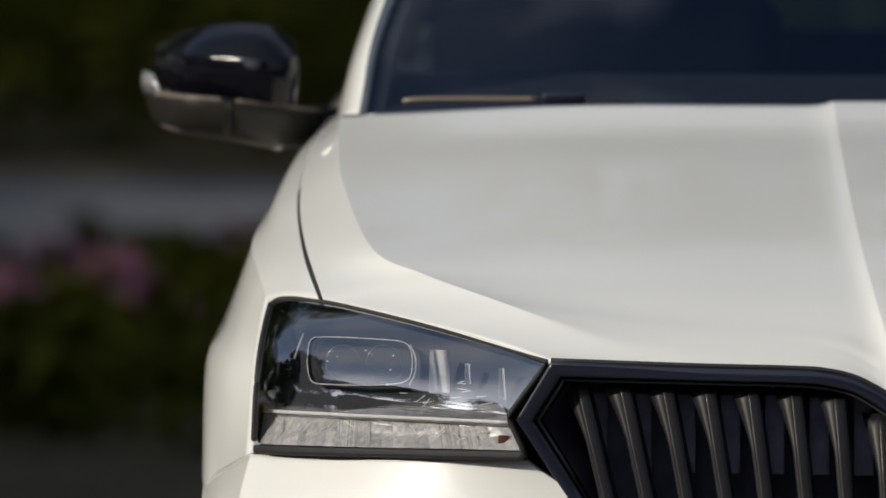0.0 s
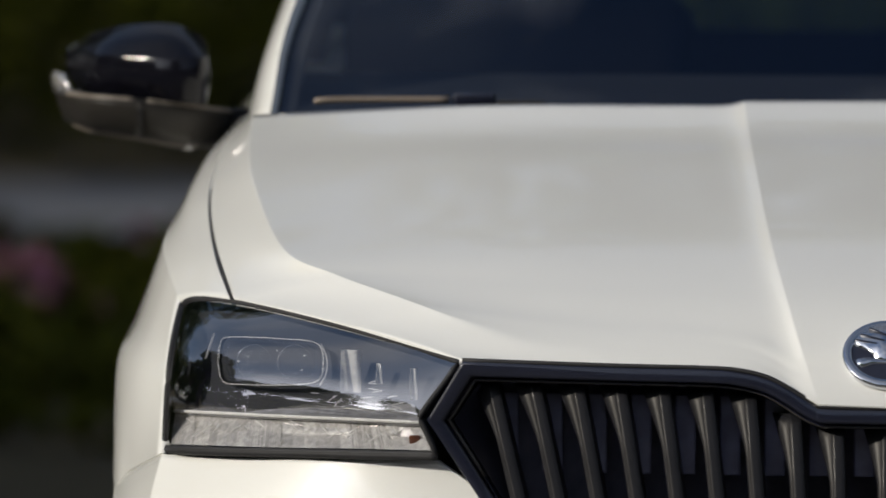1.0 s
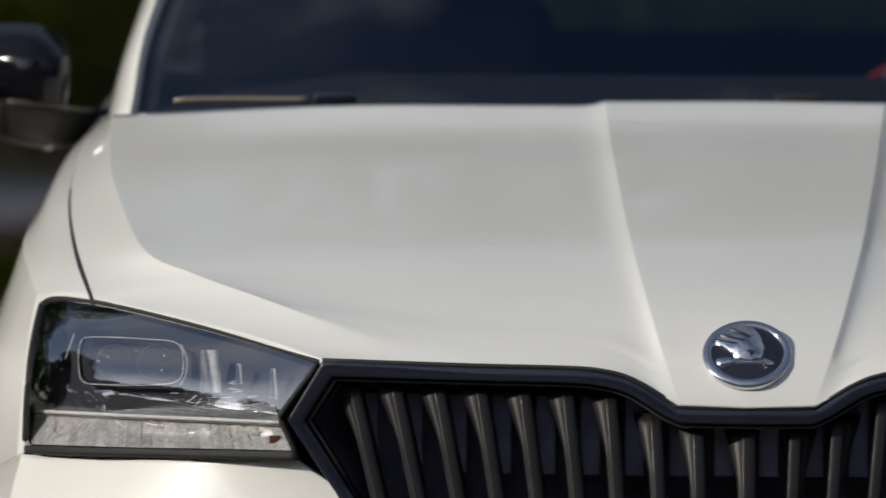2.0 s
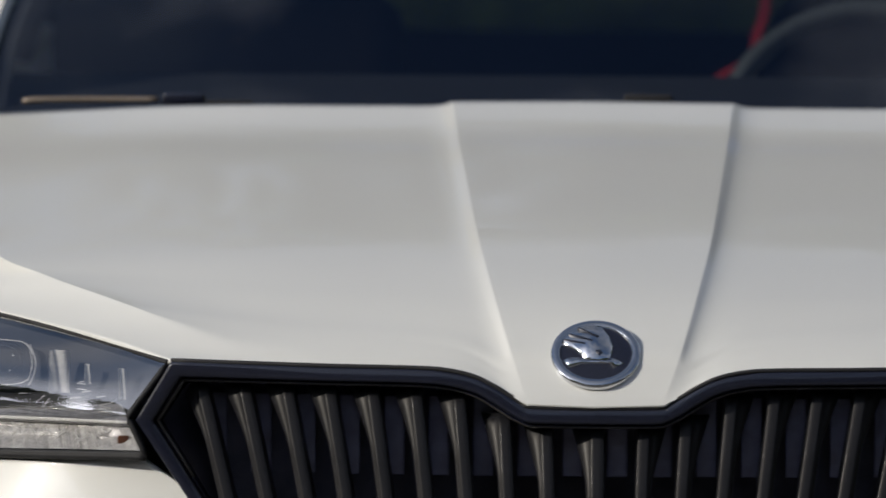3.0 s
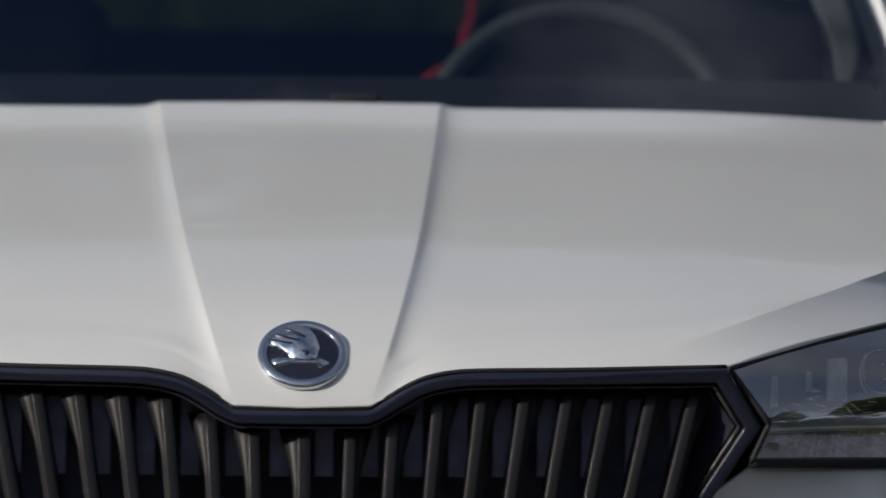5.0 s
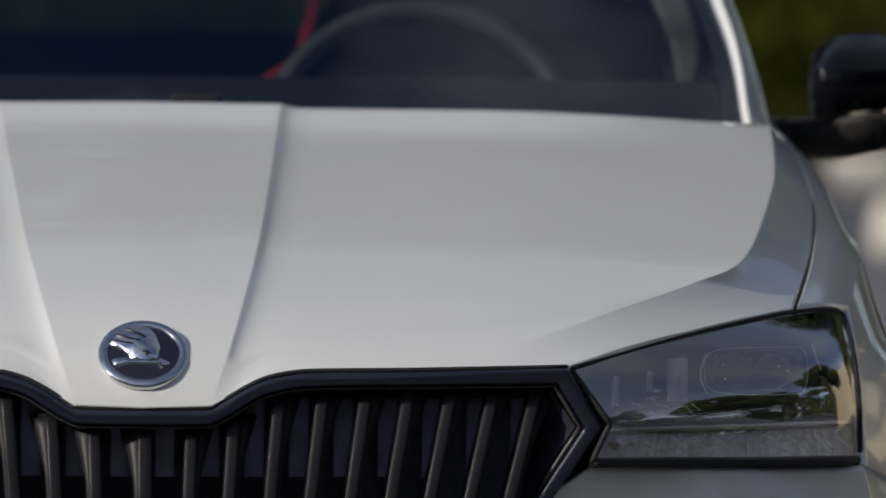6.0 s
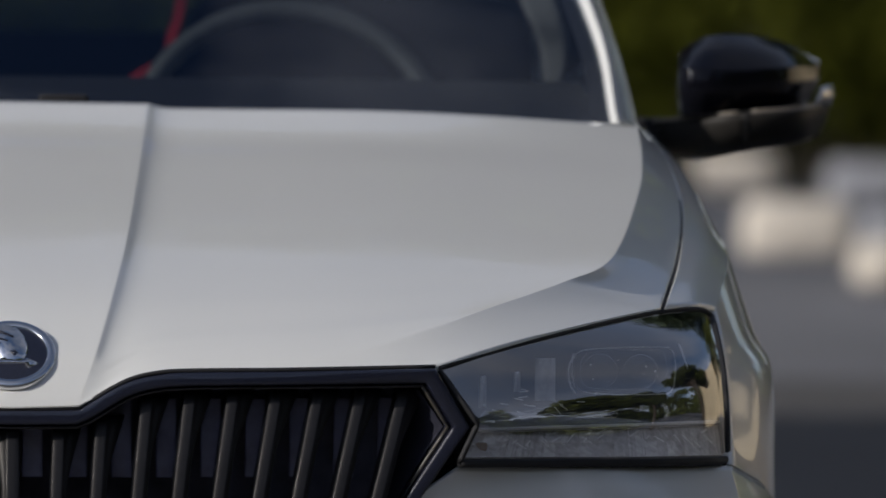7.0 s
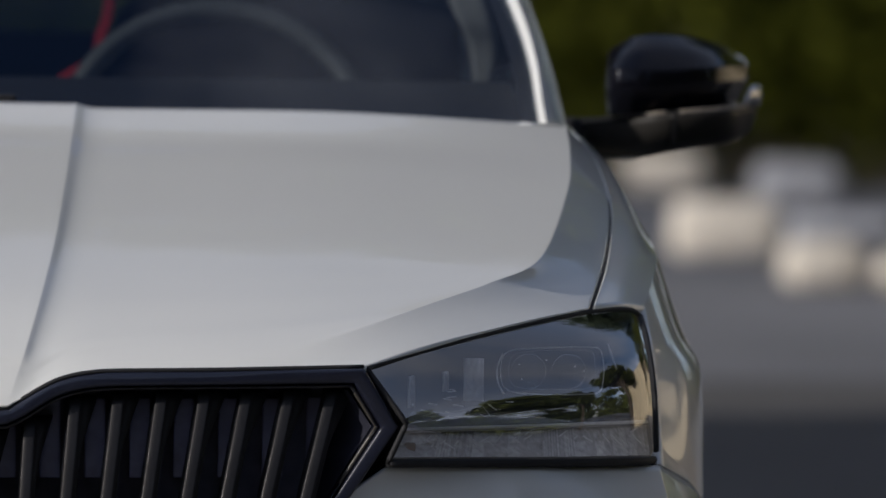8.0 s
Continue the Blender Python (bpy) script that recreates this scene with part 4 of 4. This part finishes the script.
c = (-0.4247, 1.14, 0.946)
part("wiper_blade", block((0.055, 0.02, 0.006), c, 0.002), RUBBER, wiper)
c = (0.0663, 1.125, 0.9532)
part("washer_nozzle", block((0.058, 0.03, 0.014), c, 0.004), INTERIOR, car, "black washer nozzle cover")

dash = [[(x, y - 0.03 * (x / 0.7) ** 2, z) for x in np.linspace(-0.70, 0.70, 15)] for y, z in ((1.12, 0.895), (1.35, 0.945), (1.55, 0.965), (1.62, 0.96), (1.66, 0.90), (1.68, 0.55))]
part("dashboard", sheet(dash), INTERIOR, car, "black dashboard")
wheel_c = Vector((0.352, 1.72, 0.870))
ring = []
for k in range(48):
    t = 2 * math.pi * k / 48
    ring.append(wheel_c + Vector((0.190 * math.cos(t), 0.07 * math.sin(t), 0.1715 * math.sin(t))))
steering = part("steering_wheel", tube(ring, 0.0135, 8, closed=True), LEATHER, car, "grey leather steering wheel")
part("hub", block((0.13, 0.05, 0.10), wheel_c + Vector((0, 0.0, -0.01)), 0.02), INTERIOR, steering)
for s in (1, -1):
    part("spoke", block((0.13, 0.02, 0.03), wheel_c + Vector((s * 0.11, 0, 0)), 0.006), INTERIOR, steering)
for s in (1, -1):
    seat = part("seat", block((0.46, 0.16, 0.66), (s * 0.465, 2.32, 0.72), 0.06, turn=Matrix.Rotation(radians(-14), 4, "X")), SEAT_CLOTH, car, "black cloth seat")
    part("headrest", block((0.26, 0.10, 0.18), (s * 0.465, 2.45, 1.15), 0.04), SEAT_CLOTH, seat)
    part("cushion", block((0.46, 0.48, 0.16), (s * 0.465, 2.05, 0.45), 0.05), INTERIOR, seat)
part("rear_bench", block((1.25, 0.16, 0.58), (0, 3.15, 0.68), 0.06, turn=Matrix.Rotation(radians(-14), 4, "X")), SEAT_CLOTH, car, "black rear bench")
part("parcel_shelf", block((1.2, 0.55, 0.02), (0, 3.55, 0.885), 0.005), SEAT_CLOTH, car)
# grey trim on the inner side of the driver's windscreen pillar, rounded at its foot
TRIM_IN = [(0.672, 1.745, 0.948), (0.6640, 1.75, 1.000), (0.6420, 1.75, 1.052), (0.600, 1.84, 1.17), (0.520, 1.98, 1.34)]
TRIM_OUT = [(0.6900, 1.745, 0.950), (0.7000, 1.75, 1.000), (0.6850, 1.75, 1.056), (0.640, 1.85, 1.18), (0.560, 2.00, 1.34)]
rows = [spline([a, b], 5) for a, b in zip(through_knots(TRIM_IN, 6), through_knots(TRIM_OUT, 6))]
thick(part("pillar_trim", facing(sheet(rows), (1, -0.5, 0.5)), PILLAR_CLOTH, car, "pale grey inner pillar trim"), 0.01)
belt = through_knots([(0.2477, 2.25, 1.2267), (0.2291, 2.18, 1.0415), (0.217, 2.15, 0.9968), (0.2102, 2.13, 0.97), (0.177, 2.08, 0.9516), (0.1543, 2.05, 0.9355)], 5)
part("seat_belt", sheet([[p + np.array((-0.006, 0, 0)), p + np.array((0.006, 0.004, 0))] for p in belt]), RED, car, "red seat belt webbing")

# ---- surroundings ----
def leaf_mesh(name, rng, centres, spread, count, size, mat, parent=None, towards=None):
    """Many small leaf blades scattered round centres."""
    n = count
    c = np.array(centres)[rng.integers(0, len(centres), n)]
    d = rng.normal(size=(n, 3))
    d /= np.linalg.norm(d, axis=1)[:, None]
    pos = c + d * np.array(spread) * (rng.random((n, 1)) ** 0.45)
    u = rng.normal(size=(n, 3))
    u /= np.linalg.norm(u, axis=1)[:, None]
    if towards is not None:
        lean = np.array(towards) + 0.45 * rng.normal(size=(n, 3))
        u = np.cross(u, lean)
        u /= np.linalg.norm(u, axis=1)[:, None]
        w = np.cross(u, lean)
    else:
        w = np.cross(u, rng.normal(size=(n, 3)))
    w /= np.linalg.norm(w, axis=1)[:, None]
    sz = size * (0.6 + 0.8 * rng.random((n, 1)))
    a, b, e, f = pos - u * sz, pos + w * sz * 0.45, pos + u * sz, pos - w * sz * 0.45
    verts = np.stack([a, b, e, f], 1).reshape(-1, 3)
    me = bpy.data.meshes.new(name)
    me.from_pydata(verts.tolist(), [], [(4 * k, 4 * k + 1, 4 * k + 2, 4 * k + 3) for k in range(n)])
    me.materials.append(mat)
    ob = new(name, me)
    ob.parent = parent
    return ob


def tree(x, y, height, crown_r, seed, leaves=7000, mat=None, label="broadleaf tree with a dense green crown"):
    rng = np.random.default_rng(seed)
    ob = tagged(new("tree"), label, "tree", "trees of the park")
    ob.location = (x, y, 0)
    trunk_h = height * 0.45
    pts = [(0, 0, -0.02), (0.03, 0.02, trunk_h * 0.4), (0.0, -0.05, trunk_h), (0.1, 0.05, height * 0.75)]
    pts = through_knots(pts, 5)
    bm = tube(pts, list(np.linspace(0.2, 0.05, len(pts))), 10)
    centres = []
    for k in range(12):
        t = k * 2.4
        r = crown_r * (0.35 + 0.5 * rng.random())
        z = height * (0.48 + 0.42 * rng.random())
        tip = (r * math.cos(t), r * math.sin(t), z)
        root = (0, 0, trunk_h * (0.8 + 0.3 * rng.random()))
        tube(spline([root, ((tip[0]) * 0.5, tip[1] * 0.5, (root[2] + z) * 0.5 + 0.2), tip], 6), list(np.linspace(0.06, 0.015, 6)), 6, bm=bm)
        centres.append(tip)
    centres.append((0, 0, height * 0.9))
    part("trunk", bm, BARK, ob)
    leaf_mesh("crown", rng, centres, (crown_r * 0.42, crown_r * 0.42, height * 0.13), leaves, 0.17, mat or LEAF, ob)
    return ob


# unseen trees, added to shade the path and darken reflections in bonnet and lamps
for x, y, h, r, sd in ((-12.2, 12.4, 7.5, 3.4, 1), (-10.2, 19.6, 11.0, 3.8, 2), (-4.8, 18.6, 12.0, 4.0, 3), (-12.6, 6.6, 5.4, 2.4, 9), (-13.2, 2.6, 7.0, 2.8, 10), (5.2, 25.5, 15.0, 5.0, 4), (7.5, 22.5, 13.0, 4.2, 5), (0.4, 24.5, 15.0, 5.2, 24),
                       (-7.0, -20, 8.0, 3.4, 6), (-1.5, -27, 9.0, 3.6, 7), (9.0, -19, 8.0, 3.4, 8), (12.0, -7.5, 7.0, 2.8, 11), (-7.7, -12.0, 8.5, 2.6, 13), (8.5, -11.8, 8.0, 2.6, 14), (-15.0, -24, 8.0, 3.2, 12),
                       (-6.9, 2.6, 6.0, 2.1, 15), (8.4, 4.0, 6.8, 2.3, 16), (9.8, -0.9, 5.8, 2.2, 17),
                       (-13.0, -1.2, 9.0, 3.0, 18), (-12.2, -5.0, 5.0, 2.4, 19), (-9.6, -8.4, 4.4, 2.1, 20), (7.2, 12.6, 6.2, 2.0, 22), (7.6, 17.0, 6.0, 2.0, 23)):
    tree(x, y, h, r, sd, mat=LEAF_COOL if sd in (2, 3, 4, 5, 24) else None, leaves=2000 if sd == 1 else 11000 if sd in (3, 4, 24) else 2200 if sd in (22, 23) else 5000 if sd == 18 else 7000)
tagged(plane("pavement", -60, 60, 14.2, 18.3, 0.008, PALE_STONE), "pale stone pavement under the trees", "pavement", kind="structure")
tagged(plane("planting_bed", -30, -1.1, 4.6, 14.2, 0.012, SOIL), "brown soil of a flower bed", "bed", kind="structure")
tagged(plane("paved_apron", 0.9, 60, 10.2, 14.2, 0.004, GREY_STONE), "grey stone paving beside the asphalt", "paving", kind="structure")
tagged(plane("shrub_bed", -60, 60, 18.3, 40, 0.012, SOIL), "dark soil under shrubs", "bed", kind="structure")

rng = np.random.default_rng(11)
spots = [(rng.uniform(-7, -1.2), rng.uniform(7.6, 12.6), 0.10) for _ in range(260)]
tagged(leaf_mesh("bedding_plants", rng, spots, (0.22, 0.22, 0.13), 9000, 0.05, LEAF_DARK), "low dark green bedding plants on soil", "plants", kind="stuff")
spots = [(rng.uniform(-7, -1.4), rng.uniform(9.6, 12.2), 0.17) for _ in range(45)]
tagged(leaf_mesh("pink_flowers", rng, spots, (0.09, 0.09, 0.05), 1500, 0.03, PETAL_PINK), "pink bedding flowers among dark leaves", "flowers", kind="stuff")
spots = [(rng.uniform(-8, 8), rng.uniform(18.8, 27), rng.uniform(0.15, 0.9)) for _ in range(800)]
tagged(leaf_mesh("shrubs", rng, spots, (0.45, 0.45, 0.35), 70000, 0.05, LEAF_DARK), "dense dark green shrubs behind the pavement", "shrubs", kind="stuff")
spots = [(rng.uniform(-1.3, 0.9), rng.uniform(18.6, 20.5), rng.uniform(0.15, 0.75)) for _ in range(90)]
tagged(leaf_mesh("hedge", rng, spots, (0.35, 0.35, 0.3), 16000, 0.05, LEAF), "sunlit green hedge behind the pavement", "hedge", kind="stuff")


def stone_block(x0, x1, y, height, mat, label):
    """A low cut stone with worn edges, standing on the paving."""
    bm = block((x1 - x0, 0.22, height + 0.004), ((x0 + x1) / 2, y + 0.11, height / 2), 0.045)
    cut = np.random.default_rng(int(y * 100))
    for v in bm.verts:
        if v.co.z > 0.5 * height:
            v.co += Vector(cut.normal(size=3) * 0.003)
    ob = part("stone_block", bm, mat, None)
    return tagged(ob, label, "stone block", "stones on the pavement")


CREAM, BLUISH = "low cream-white stone block on the pavement", "low blue-grey stone block on the pavement"
for x0, x1, y, h, mat, label in ((2.16, 2.41, 18.13, 0.128, WHITE_STONE, CREAM),
                                 (2.49, 2.74, 17.40, 0.131, BLUE_STONE, BLUISH),
                                 (2.02, 2.31, 14.75, 0.154, WHITE_STONE, CREAM),
                                 (2.39, 2.70, 15.39, 0.084, BLUE_STONE, BLUISH),
                                 (2.19, 2.40, 13.47, 0.117, WHITE_STONE, CREAM),
                                 (2.42, 2.55, 13.38, 0.091, WHITE_STONE, "small flat cream-white stone block on grey paving")):
    stone_block(x0, x1, y, h, mat, label)
wall = part("garden_wall", block((0.3, 12.0, 4.6), (9.5, 10.9, 2.3), 0.03), RENDERED_WALL, None)
tagged(wall, "sand-coloured rendered garden wall in the sun", "wall", kind="structure")

# the park's tree belt all round, far off
rng = np.random.default_rng(21)
spots = []
for k in range(800):
    a = rng.uniform(0, 2 * math.pi)
    r = rng.uniform(46, 62)
    spots.append((r * math.cos(a), r * math.sin(a) + 5, rng.uniform(0.0, 15.0)))
tagged(leaf_mesh("tree_belt", rng, spots, (3.4, 3.4, 2.8), 130000, 0.62, LEAF), "dense belt of dark green park trees", "trees", kind="stuff")
